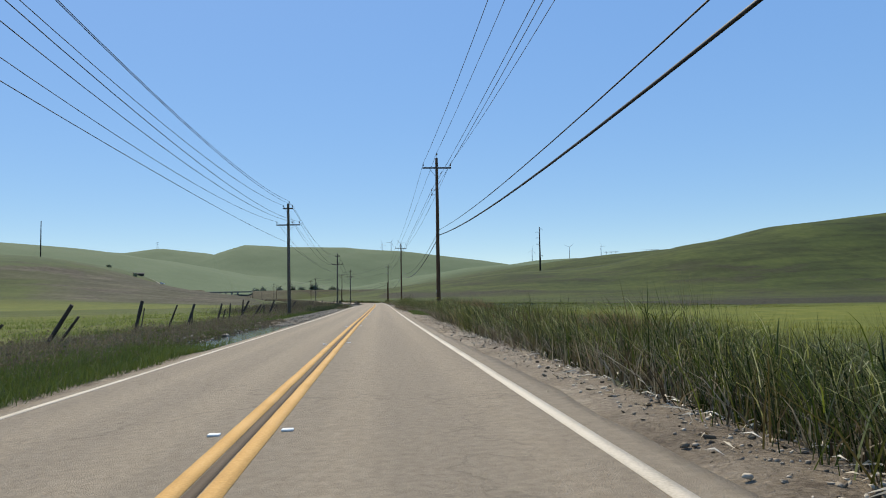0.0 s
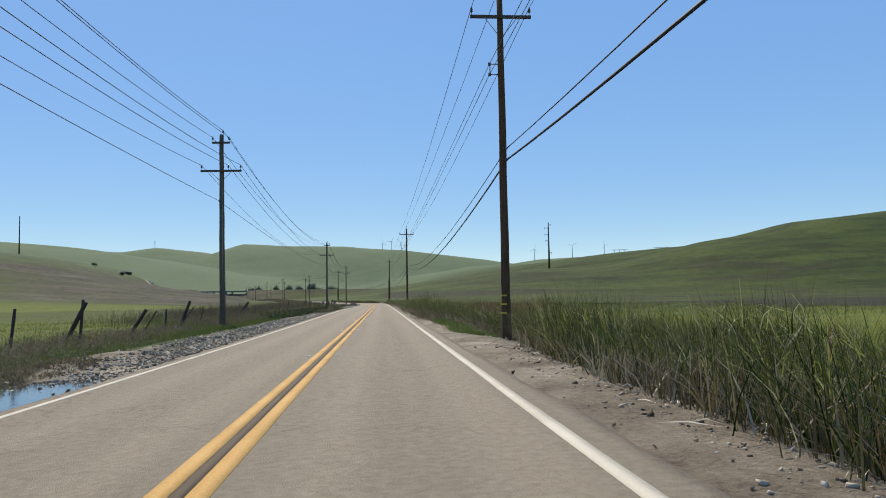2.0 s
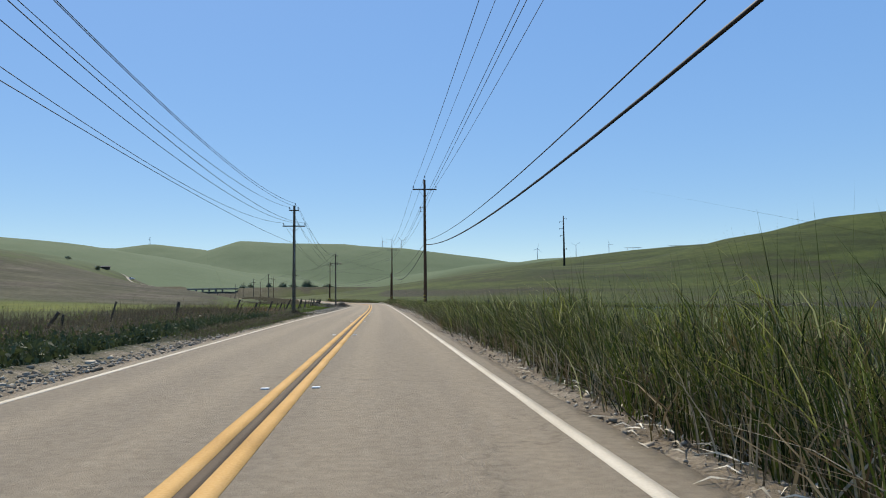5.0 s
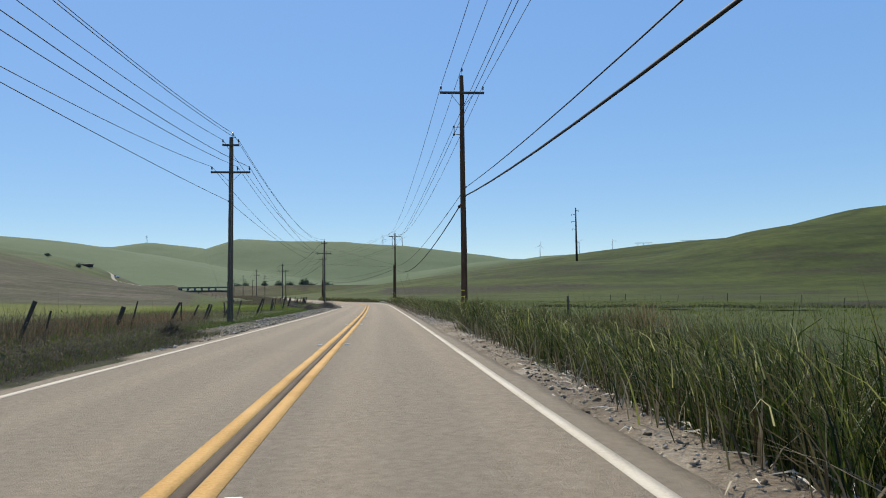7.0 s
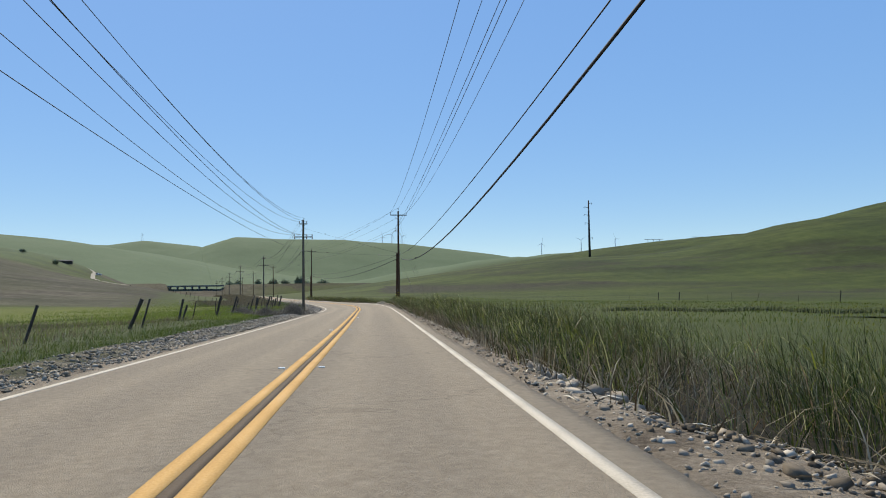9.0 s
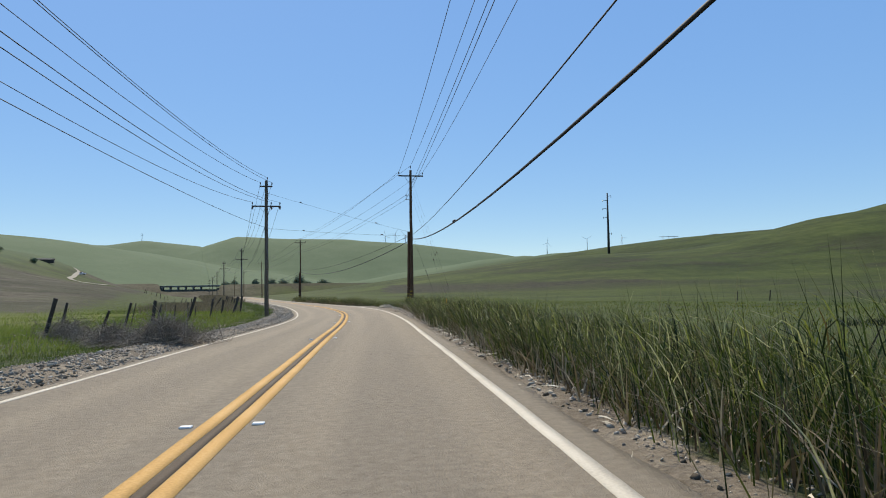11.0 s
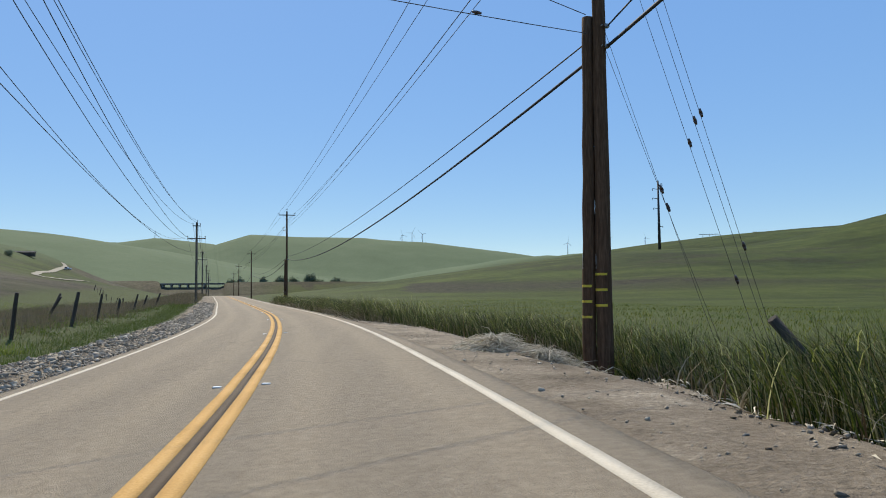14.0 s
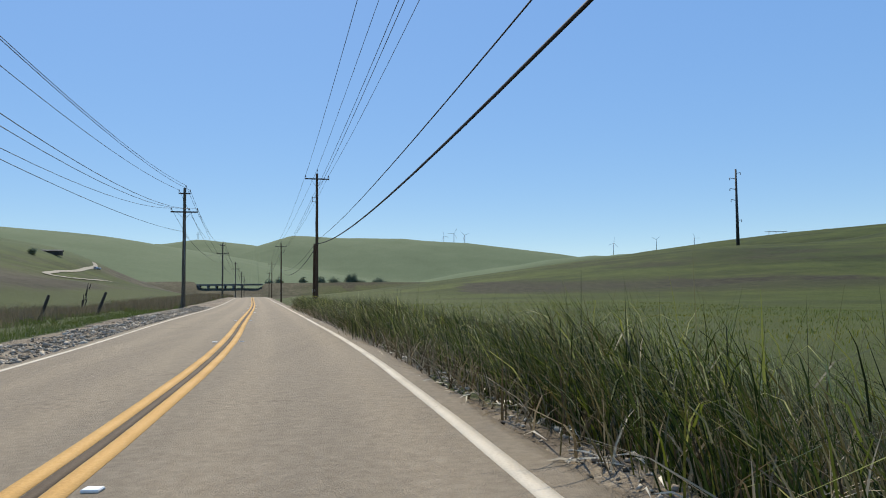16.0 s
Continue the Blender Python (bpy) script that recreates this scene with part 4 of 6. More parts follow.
def fence(name, line, gap, seed, label, lean=22, tall=1.0, stout=()):
    """Old posts along a line of (y, offset from the centre line), leaning as they like, with two slack wires.
    stout: where the thick posts stand; thin stakes and stumps come between them."""
    rnd = random.Random(seed)
    root = thing(name, Matrix(), label, "fence", "field fences")
    spots, y = [], line[0][0]
    if stout:
        for a, b in zip(stout, stout[1:]):
            spots.append((a, True))
            if a < 250:
                spots.append((a + rnd.uniform(1.0, 2.2), False))
            if 6 < b - a and a < 250 and rnd.random() < 0.8:
                spots.append((a + rnd.uniform(4.2, 5.6), False))
    while not stout and y < line[-1][0]:
        spots.append((y, rnd.random() < 0.4))
        y += rnd.uniform(*gap)
    tops = []
    for y, big in spots:
        u = float(np.interp(y, [p[0] for p in line], [p[1] for p in line])) + rnd.uniform(-0.2, 0.2)
        x = float(road_x(y)) + u
        ob = new("fence_post", rnd.choice(POSTS))
        s = rnd.uniform(0.62, 0.88) if big else rnd.uniform(0.3, 0.5)
        ob.parent = root
        ry = rnd.gauss(min(24, lean), lean * 0.35) if big or rnd.random() < 0.6 else rnd.gauss(6, 5)
        ob.matrix_basis = pose(x, y, gz(x, y), rnd.gauss(0, 6), max(-9, min(36, ry)), 0) @ Matrix.Diagonal((s, s, tall * (rnd.uniform(0.92, 1.05) if big else rnd.uniform(0.6, 1.05)), 1))
        tops.append(ob.matrix_basis @ Vector((0, 0, 0.95)))
    for dz in (0.0, -0.4):
        bm = bmesh.new()
        for a, b in zip(tops, tops[1:]):
            rod(bm, a + Vector((0, 0, dz)), b + Vector((0, 0, dz)), 0.0035, seg=3, caps=False)
        part("fence_wire", bm, M_WIRE, root)


fence("fence", [(12, -9.6), (80, -9.4), (185, -9.5)], (8, 8), 3, "row of old dark leaning wooden fence posts beside the verge", 25, 0.73,
      (9, 17.7, 26.2, 35.2, 44.4, 53, 61.3, 68.8, 76.2, 93.5, 110, 127, 143.5, 152, 160, 167, 174, 181.5))
fence("fence", [(185, -9.5), (225, -10.1), (247, -10.0), (270, -9.0), (296, -10.2), (345, -10)], (8, 8), 8, "row of old dark leaning wooden fence posts in green grass", 16, 0.78,
      (189.5, 197.7, 208.2, 216, 224.2, 229.4, 237.6, 246.5, 254, 262, 270.4, 279.2, 288, 296, 306, 317, 330, 340))
fence("fence", [(352, -16), (400, -26), (425, -31)], (5, 9), 4, "row of old dark wooden fence posts across the field", 12, 0.65)
fence("fence", [(215, 62), (330, 75)], (7, 14), 5, "row of thin field fence posts behind the reeds", 2, 0.8)
for x, y, ry, rz in ((-20.8, 290, 24, 10), (-19.6, 287, 38, -20), (8.2, 256.1, -41, 0), (7.6, 160.6, -38, 0), (13.0, 165.0, 0, 0)):
    bm = bmesh.new()
    rod(bm, (0, 0, -0.4), (0, 0, 2.2 if ry == 0 else 2.65 if ry < -40 else 1.7), 0.1 if ry < -40 else 0.075, 0.095 if ry < -40 else 0.07, 7)
    ob = part("timber_post", bm, M_POST)
    ob.matrix_basis = pose(x, y, gz(x, y), 0, ry, rz)
    tagged(ob, "dark broken timber post leaning in the weeds", "wooden post", "broken posts")


# ---- reeds, grass and weeds ----
def blades(name, n, place, height, width, lean, material, label, category, seed, segs=2, curl=0.5, flutter=0.4, start=None, droop=0.22):
    """Many single blades as one mesh. place(rng, n) gives x, y; height and lean are (mean, spread); lean is (east, north) wind."""
    rng = np.random.default_rng(seed)
    x, y = place(rng, n)
    n = len(x)
    h = (height(x, y) if callable(height) else height) * np.clip(rng.lognormal(0, 0.2, n), 0.5, 1.22)
    z = ground_z(x, y) - 0.03
    if start is not None:
        z = z + start(x, y) * rng.uniform(0.3, 0.95, n) ** 0.7
    turn = rng.uniform(0, 2 * math.pi, n)
    amt = np.minimum(np.abs(rng.normal(0, flutter, n)), 1.9 * flutter)
    lx, ly = lean[0] + amt * np.cos(turn), lean[1] + amt * np.sin(turn)
    face = rng.uniform(0, math.pi, n)
    wx, wy = np.cos(face) * width * rng.uniform(0.6, 1.4, n), np.sin(face) * width * rng.uniform(0.6, 1.4, n)
    rows = []
    for k in range(segs + 1):
        t = k / segs
        off = h * (t * 0.35 + curl * t ** 2.2)
        px, py, pz = x + lx * off, y + ly * off, z + h * (t - droop * t ** 3 * np.minimum(1, np.hypot(lx, ly) * 1.4))
        w = (1 - t ** 1.6) * 0.5 if k < segs else 0
        if k < segs:
            rows.append(np.stack((px - wx * w, py - wy * w, pz), -1))
            rows.append(np.stack((px + wx * w, py + wy * w, pz), -1))
        else:
            rows.append(np.stack((px, py, pz), -1))
    nv = 2 * segs + 1
    verts = np.stack(rows, 1).reshape(-1, 3)
    base = (np.arange(n) * nv)[:, None]
    loops = []
    for k in range(segs - 1):
        loops += [2 * k, 2 * k + 1, 2 * k + 3, 2 * k + 2]
    loops += [2 * segs - 2, 2 * segs - 1, 2 * segs]
    flat = (base + np.array(loops)[None]).ravel()
    sizes = np.tile([4] * (segs - 1) + [3], n)
    me = raw_mesh(name, verts, flat, sizes, material)
    return tagged(new(name, me), label, category, "", "stuff")


def dead_patch(u, y):
    """Where last year's reeds lie dead and bleached."""
    return np.clip(0.9 * np.exp(-((y - 42.5) / 4) ** 2) * (1 - smooth(7.8, 9.2, u)) + np.exp(-((y - 75) / 7) ** 2) * (1 - smooth(8, 9.2, u)) + 0.8 * np.exp(-((y - 12) / 5) ** 2) * (1 - smooth(6.4, 7.4, u))
                   + 0.75 * np.exp(-((y - 177) / 7) ** 2) * (1 - smooth(6.6, 7.6, u)) + 0.4 * np.exp(-((y - 291) / 4) ** 2) * (1 - smooth(8.6, 10, u)) + 0.3 * smooth(0.35, 0.8, wob(u * 0.6, y, 6.5, 3.3)), 0, 1)


def rust_patch(u, y):
    return np.clip(np.exp(-((y - 32.5) / 5) ** 4) * smooth(4.75, 5.3, u + 0.4 * wob(u * 0, y, 2.0, 0.3)) * (0.75 + 0.3 * wob(u, y, 1.5, 0.7)) + 0.85 * np.exp(-((y - 82) / 6) ** 2) * smooth(6.6, 7.6, u) + 0.3 * np.exp(-((y - 98) / 8) ** 2) * smooth(6.4, 7.6, u)
                   + 0.45 * np.exp(-((y - 151) / 4) ** 2) * smooth(6, 7, u), 0, 1)


def reed_density(u, y):
    """How thickly the reeds stand, 0 to 1."""
    e = reed_edge(y)
    d = smooth(e - 0.3, e + 0.5, u + 0.3 * wob(u * 0, y, 3.0, 0.8)) * (1 - smooth(9.5, 13.5, u + 1.2 * wob(u * 0, y, 11.0, 1.9)))
    gap = np.exp(-((y - 59.5) / 3.2) ** 2) * (1 - smooth(8.6, 9.8, u)) + 0.65 * np.exp(-((y - 172) / 9) ** 2) * smooth(6.2, 7.4, u)
    gap = gap + 0.93 * smooth(155, 157.5, y) * (1 - smooth(164, 170, y)) * (1 - smooth(8.0, 8.8, u)) + 0.6 * np.exp(-((y - 294) / 8) ** 2) * smooth(6.0, 7.0, u) + 0.6 * dead_patch(u, y) + 0.85 * rust_patch(u, y)
    front = 0.3 + 0.7 * np.exp(-np.maximum(u - e - 0.6, 0) / 2.2)
    return d * front * np.clip(1 - gap, 0.03, 1) * np.clip(0.6 + 0.6 * wob(u, y, 1.9, 2.2), 0.12, 1)


def reed_height(x, y):
    u = x - road_x(y)
    h = 1.85 + 0.4 * wob(u, y, 1.7, 0.2) + 0.3 * wob(u * 0, y, 9.0, 1.2)
    h = h + 0.5 * np.exp(-((y - 53) / 4) ** 2) + 0.35 * np.exp(-((y - 121) / 6) ** 2) + 0.2 * smooth(210, 225, y) * (1 - smooth(275, 285, y))
    e = reed_edge(y)
    h = h * (0.55 + 0.45 * smooth(e, e + 1.5, u)) + 0.5 * np.exp(-((y - 82) / 20) ** 2) * smooth(e - 0.2, e + 0.5, u)
    h = h - 0.24 * smooth(246, 252, y) * (1 - smooth(261, 268, y))
    h = h * (1 - 0.35 * np.exp(-((u - 9.3) / 1.3) ** 2 - ((y - 255.3) / 1.6) ** 2))
    return h * (1 - 0.5 * np.exp(-((y - 292) / 10) ** 2) * smooth(4.9, 6.5, u))


def along(u0, u1, y0, y1, dens, bias=0.0):
    def place(rng, n):
        y = rng.uniform(0, 1, n) ** (1 + bias) * (y1 - y0) + y0
        u = rng.uniform(u0, u1, n)
        keep = rng.uniform(0, 1, n) < dens(u, y)
        return (u + road_x(y))[keep], y[keep]
    return place


def dry(u, y):
    """Dead stalks: a rim along the shoulder, the dead patches, and a few everywhere."""
    e = reed_edge(y)
    rim = 0.7 * (1 - smooth(e + 0.3, e + 1.4, u)) * (0.6 + 0.5 * wob(u * 0, y, 5.0, 0.4))
    return (u > e - 0.2) * (1 - smooth(10, 13, u)) * np.clip(0.3 * reed_density(u, y) + rim + dead_patch(u, y), 0, 1)


def rusty(u, y):
    return (u > reed_edge(y)) * np.clip(rust_patch(u, y) + 0.015 * reed_density(u, y), 0, 1)


REED_LABEL = "dense tall green reeds leaning in the wind beside the road"
blades("reed_bed", 520000, along(3.2, 14, -2, 200, reed_density, 0.05), reed_height, 0.0125, (-0.16, 0.05), M_REED, REED_LABEL, "reeds", 11, segs=3, curl=0.5, flutter=0.6, droop=0.35)
blades("reed_bed", 400000, along(3.0, 14, 200, 345, reed_density), reed_height, 0.0125, (-0.34, 0.05), M_REED, REED_LABEL, "reeds", 12, segs=3, curl=0.55, flutter=0.42, droop=0.35)
blades("reed_leaves", 70000, along(3.4, 14, -2, 345, reed_density), lambda x, y: 1.04 * reed_height(x, y), 0.014, (-0.32, 0.05), M_REED_TIP,
       "yellow-green reed leaves arching over the bed", "reeds", 14, segs=5, curl=0.75, flutter=0.45, droop=0.5)
blades("reed_leaves", 230000, along(3.2, 14, -2, 345, reed_density), 0.42, 0.011, (-0.35, 0.0), M_REED_TIP, "short arching leaves on the reed stems", "reeds", 16,
       segs=3, curl=0.9, flutter=0.9, start=lambda x, y: 0.8 * reed_height(x, y), droop=0.75)
blades("reed_leaves", 300000, along(3.2, 14, -2, 345, reed_density), 0.48, 0.012, (-0.35, 0.0), M_REED, "short dark green leaves on the reed stems", "reeds", 17,
       segs=3, curl=0.9, flutter=0.9, start=lambda x, y: 0.75 * reed_height(x, y), droop=0.7)
blades("dry_reeds", 220000, along(3.0, 12.5, -2, 345, dry), lambda x, y: 0.56 * reed_height(x, y), 0.02, (0.0, 0.0), M_REED_DRY, "dry straw-brown reed stalks among the green reeds", "reeds", 13, segs=3, flutter=1.0, curl=0.7)
blades("dry_reeds", 26000, along(5.6, 9.6, 62, 80, dead_patch), 0.6, 0.018, (0, 0), M_REED_DRY, "tangle of dead bleached reed stalks", "reeds", 18, segs=3, flutter=1.3, curl=0.8)
blades("dry_reeds", 16000, along(5.2, 9.2, 36, 50, dead_patch), 0.6, 0.018, (0, 0), M_REED_DRY, "tangle of dead bleached reed stalks", "reeds", 19, segs=3, flutter=1.3, curl=0.8)
blades("dock_weeds", 26000, along(4.6, 12, 26, 43, rust_patch), lambda x, y: 0.75 * reed_height(x, y), 0.024, (0.0, 0.0), M_RUST, "rust-brown dead dock stalks crowded beside the reeds", "weeds", 43, segs=3, flutter=0.7)
blades("dock_weeds", 240000, along(5, 13, 15, 300, rusty), lambda x, y: 0.82 * reed_height(x, y), 0.03, (0.0, 0.0), M_RUST, "rust-brown dead dock stalks in the reed bed", "weeds", 15, segs=3, flutter=0.5)


def litter(name, n, place, length, width, material, label, category, seed):
    """Loose straw that lies flat on the ground, each stalk its own sliver."""
    rng = np.random.default_rng(seed)
    x, y = place(rng, n)
    n = len(x)
    a, hl, w = rng.uniform(0, math.pi, n), length * rng.lognormal(0, 0.4, n) / 2, width * rng.uniform(0.6, 1.4, n)
    dx, dy = np.cos(a) * hl, np.sin(a) * hl
    nx, ny = -np.sin(a) * w, np.cos(a) * w
    z0, z1 = (ground_z(x + s * dx, y + s * dy) + rng.uniform(0.01, 0.06, n) for s in (-1, 1))
    zm = (z0 + z1) / 2 + rng.uniform(0, 0.05, n)
    verts = np.stack((np.stack((x - dx, y - dy, z0), -1), np.stack((x + nx, y + ny, zm), -1), np.stack((x + dx, y + dy, z1), -1), np.stack((x - nx, y - ny, zm + 0.01), -1)), 1).reshape(-1, 3)
    flat = ((np.arange(n) * 4)[:, None] + np.array([0, 1, 3, 1, 2, 3])[None]).ravel()
    return tagged(new(name, raw_mesh(name, verts, flat, np.full(2 * n, 3), material)), label, category, "", "stuff")


def clumps(name, n, place, size, leaf, per, material, label, category, seed):
    """Low bushy plants: each a loose dome of small leaf flakes and twig ends."""
    rng = np.random.default_rng(seed)
    x, y = place(rng, n)
    n = len(x)
    s = size * np.clip(rng.lognormal(0, 0.35, n), 0.5, 2.0)
    d = rng.normal(0, 1, (n, per, 3))
    d[..., 2] = np.abs(d[..., 2])
    d = d / np.linalg.norm(d, axis=-1, keepdims=True) * rng.uniform(0.25, 1, (n, per, 1)) ** 0.6 * rng.uniform(0.7, 1.15, (n, per, 1))
    c = np.stack((x, y, ground_z(x, y) - 0.02), -1)[:, None] + d * (s[:, None] * (1.0, 1.0, 0.85))[:, None]
    v = c[:, :, None] + rng.normal(0, 1, (n, per, 3, 3)) * leaf * (0.8, 0.8, 1.1)
    k = n * per
    return tagged(new(name, raw_mesh(name, v.reshape(-1, 3), np.arange(3 * k), np.full(k, 3), material)), label, category, "", "stuff")


def orange_leaf(x, y, h, tilt):
    bm = bmesh.new()
    rows = []
    for k in range(8):
        t = k / 7
        w = 0.008 + (0.04 * math.sin(math.pi * (t - 0.68) / 0.32) if t > 0.68 else 0)
        rows.append([bm.verts.new((s * w + 0.08 * t * t, 0.02 * (abs(s) - 0.5), h * t)) for s in (-1, 0, 1)])
    for p, q in zip(rows, rows[1:]):
        for i in (0, 1):
            bm.faces.new((p[i], p[i + 1], q[i + 1], q[i]))
    bmesh.ops.solidify(bm, geom=list(bm.faces), thickness=0.004)
    ob = part("reed_leaf", bm, M_ORANGE)
    ob.matrix_basis = pose(x, y, gz(x, y), 0, tilt, 12)
    tagged(ob, "single dead orange reed leaf standing above the green", "reed leaf", "orange leaves")


orange_leaf(4.62, 222.9, 1.7, -8), orange_leaf(5.05, 222.9, 1.78, 2)


clumps("mustard_tufts", 260, along(-15, -8.5, 226, 268, lambda u, y: 0.5 + 0.5 * wob(u, y, 3.0, 0.4)), 0.3, 0.03, 40, M_MEADOW, "bright yellow-green weeds in the field grass", "weeds", 68)


def verge_r(u, y):
    tuft = np.exp(-((y - 71) / 4.5) ** 2) * smooth(4.6, 5.2, u) + 0.5 * np.exp(-((y - 82) / 8) ** 2) * smooth(4.9, 5.3, u)
    return np.clip(tuft + 0.05 * (u > 5), 0, 1)


def verge_l(u, y):
    """Green grass on the left, thick past the weeds and patchy on the gravel."""
    a = -u
    band = (1 - 0.75 * smooth(198, 208, y) * (1 - smooth(258, 270, y))) * smooth(5.7, 7.0, a + 0.5 * wob(u * 0, y, 4.0, 0.5)) * (1 - 0.75 * smooth(9.5, 13, a) * (1 - smooth(150, 190, y)))
    return np.clip(band * (0.75 + 0.35 * wob(u, y, 3.0, 0.9)), 0, 1)


def weeds_l(u, y):
    a = -u
    wide = smooth(78, 92, y)
    d = smooth(6.4, 7.6, a) * (1 - smooth(9.6 + 5.4 * wide, 10.8 + 8.2 * wide, a)) * (1 - 0.92 * smooth(150, 186, y)) + 0.9 * smooth(4.6, 5.6, a) * (1 - smooth(9, 12, a)) * (1 - smooth(24, 34, y))
    d = d * (1 - 0.8 * smooth(90, 98, y) * (1 - smooth(126, 134, y)) * (1 - smooth(7.5, 8.6, a)))
    d = d + 0.7 * smooth(10.5, 12, a) * (1 - smooth(20, 26, a)) * smooth(290, 310, y)
    return np.clip(d * (0.7 + 0.5 * wob(u, y, 2.5, 1.5)), 0, 1)


MOUND = lambda u, y: np.exp(-((u - 4.85 - 0.2 * wob(u * 0, y, 2.0, 0.1)) / 0.34) ** 2) * smooth(57.5, 60, y) * (1 - smooth(73, 77, y))
blades("roadside_grass", 90000, along(3.9, 6.2, 56, 78, MOUND), 0.2, 0.016, (0.1, 0), M_GRASS, "mound of low green grass at the edge of the gravel", "grass", 27, flutter=1.3)
litter("straw_litter", 26000, along(3.1, 7.6, 0, 345, lambda u, y: np.exp(-((u - reed_edge(y) + 0.1) / 0.45) ** 2) * np.clip(0.4 + 0.8 * wob(u * 0, y, 7.0, 0.6), 0.08, 1)), 0.2, 0.007, M_STRAW, "pale broken straw littering the edge of the shoulder", "straw", 61)
litter("straw_litter", 1800, along(4.2, 7.8, 153, 165, lambda u, y: np.exp(-((u - 6.2) / 1.0) ** 2) * np.exp(-((y - 158.8) / 3.2) ** 2)), 0.34, 0.01, M_REED_DRY, "pale broken straw strewn round a pole foot", "straw", 62)
clumps("weed_bushes", 5200, along(-17, -5.2, 0, 190, lambda u, y: smooth(6.5, 7.6, -u + 1.8 * (1 - smooth(44, 54, y)) + 1.0 * np.exp(-((y - 122) / 14) ** 2)) * (1 - smooth(9.4 + 3.6 * smooth(78, 92, y), 10.6 + 5.9 * smooth(78, 92, y), -u)) * (1 - smooth(150, 175, y)) * np.clip(0.7 + 0.5 * wob(u, y, 2.6, 1.5), 0.15, 1)), 0.5, 0.026, 70, M_WEED, "low grey-brown dead bushes massed along the fence", "weeds", 63)
clumps("weed_bushes", 1500, along(-12, -4.9, 0, 190, lambda u, y: smooth(5.0, 6.0, -u) * (1 - smooth(9, 11.5, -u)) * np.clip(0.25 + 0.6 * wob(u, y, 4, 0.5) + 0.6 * np.exp(-((y - 126) / 9) ** 2), 0, 1) * (1 - smooth(150, 175, y))), 0.34, 0.03, 60, M_GRASS, "low green bushy weeds among the dead ones", "weeds", 64)
TALL_L = lambda u, y: smooth(7.6, 9.2, -u) * (1 - smooth(12, 18, -u)) * smooth(76, 88, y) * (1 - smooth(140, 160, y)) * np.clip(0.6 + 0.6 * wob(u, y, 4.0, 2.5), 0.1, 1)
BEND_L = lambda u, y: smooth(8.8, 10.2, -u) * (1 - smooth(15, 22, -u)) * smooth(256, 274, y) * (1 - smooth(335, 350, y)) * np.clip(0.7 + 0.5 * wob(u, y, 3.0, 0.5), 0.15, 1)
blades("roadside_grass", 10000, along(-18, -7.5, 70, 160, TALL_L), 0.7, 0.016, (0.05, 0), M_GRASS, "tall green grass among the dead weeds", "grass", 84, flutter=0.7)
blades("dead_weeds", 52000, along(-18, -7.5, 70, 160, TALL_L), lambda x, y: 1.1 + 0.4 * wob(x, y, 1.4, 0.3), 0.014, (0.05, 0), M_DOCK, "waist-high grey-brown dead weeds along the fence", "weeds", 29, flutter=0.6)
blades("dead_weeds", 16000, along(-15, -8.2, 124, 170, lambda u, y: smooth(8.2, 9.2, -u) * smooth(124, 132, y) * (1 - smooth(160, 170, y)) * np.clip(0.5 + 0.6 * wob(u, y, 3.0, 1.2), 0, 1)), 0.75, 0.014, (0.05, 0), M_RUST, "reddish dry weed stalks round the fence", "weeds", 77, flutter=0.5)
blades("dead_weeds", 40000, along(-22, -8, 256, 350, BEND_L), 0.85, 0.016, (0.05, 0), M_WEED, "tall grey-brown dead weeds inside the bend", "weeds", 30, flutter=0.6)
BEYOND_L = lambda u, y: smooth(5.4, 6.6, -u) * (1 - smooth(11, 14, -u)) * smooth(330, 345, y) * np.clip(0.75 + 0.4 * wob(u, y, 3.0, 0.9), 0.2, 1)
blades("dead_weeds", 70000, along(-14, -5.2, 328, 520, BEYOND_L), 1.0, 0.026, (0.05, 0), M_WEED, "tall grey-brown dead weeds beside the straight past the bend", "weeds", 37, flutter=0.6)
clumps("weed_bushes", 500, along(-13, -5.4, 330, 520, BEYOND_L), 0.6, 0.05, 50, M_GRASS, "green bushy weeds beside the straight past the bend", "weeds", 73)
clumps("weed_bushes", 700, along(-22, -9, 278, 360, lambda u, y: 0.8 * smooth(9, 11, -u)), 0.5, 0.035, 60, M_BRUSH, "low grey-brown bushes along the fence at the bend", "weeds", 69)
clumps("weed_bushes", 650, along(-22, -8.2, 262, 360, lambda u, y: np.clip(0.5 + 0.7 * wob(u, y, 4.0, 1.1), 0, 1)), 0.42, 0.035, 60, M_GRASS, "low green bushes among the dead ones at the bend", "weeds", 70)
blades("roadside_grass", 60000, along(-8.2, -5.6, 44, 350, lambda u, y: smooth(5.7, 6.2, -u + 0.3 * wob(u * 0, y, 2.0, 0.3)) * (1 - smooth(7.4, 8.2, -u))), 0.2, 0.014, (0.1, 0), M_GRASS, "strip of short green grass beside the gravel", "grass", 20, flutter=1.0)
blades("roadside_grass", 26000, along(3.6, 6.6, 0, 345, verge_r), 0.28, 0.012, (0.1, 0), M_GRASS, "low green grass tufts at the edge of the gravel", "grass", 21, flutter=0.9)
blades("roadside_grass", 80000, along(-22, -5.5, 0, 360, verge_l), 0.3, 0.018, (0.1, 0), M_GRASS, "short green grass on the verge and the field edge", "grass", 22, flutter=0.9)
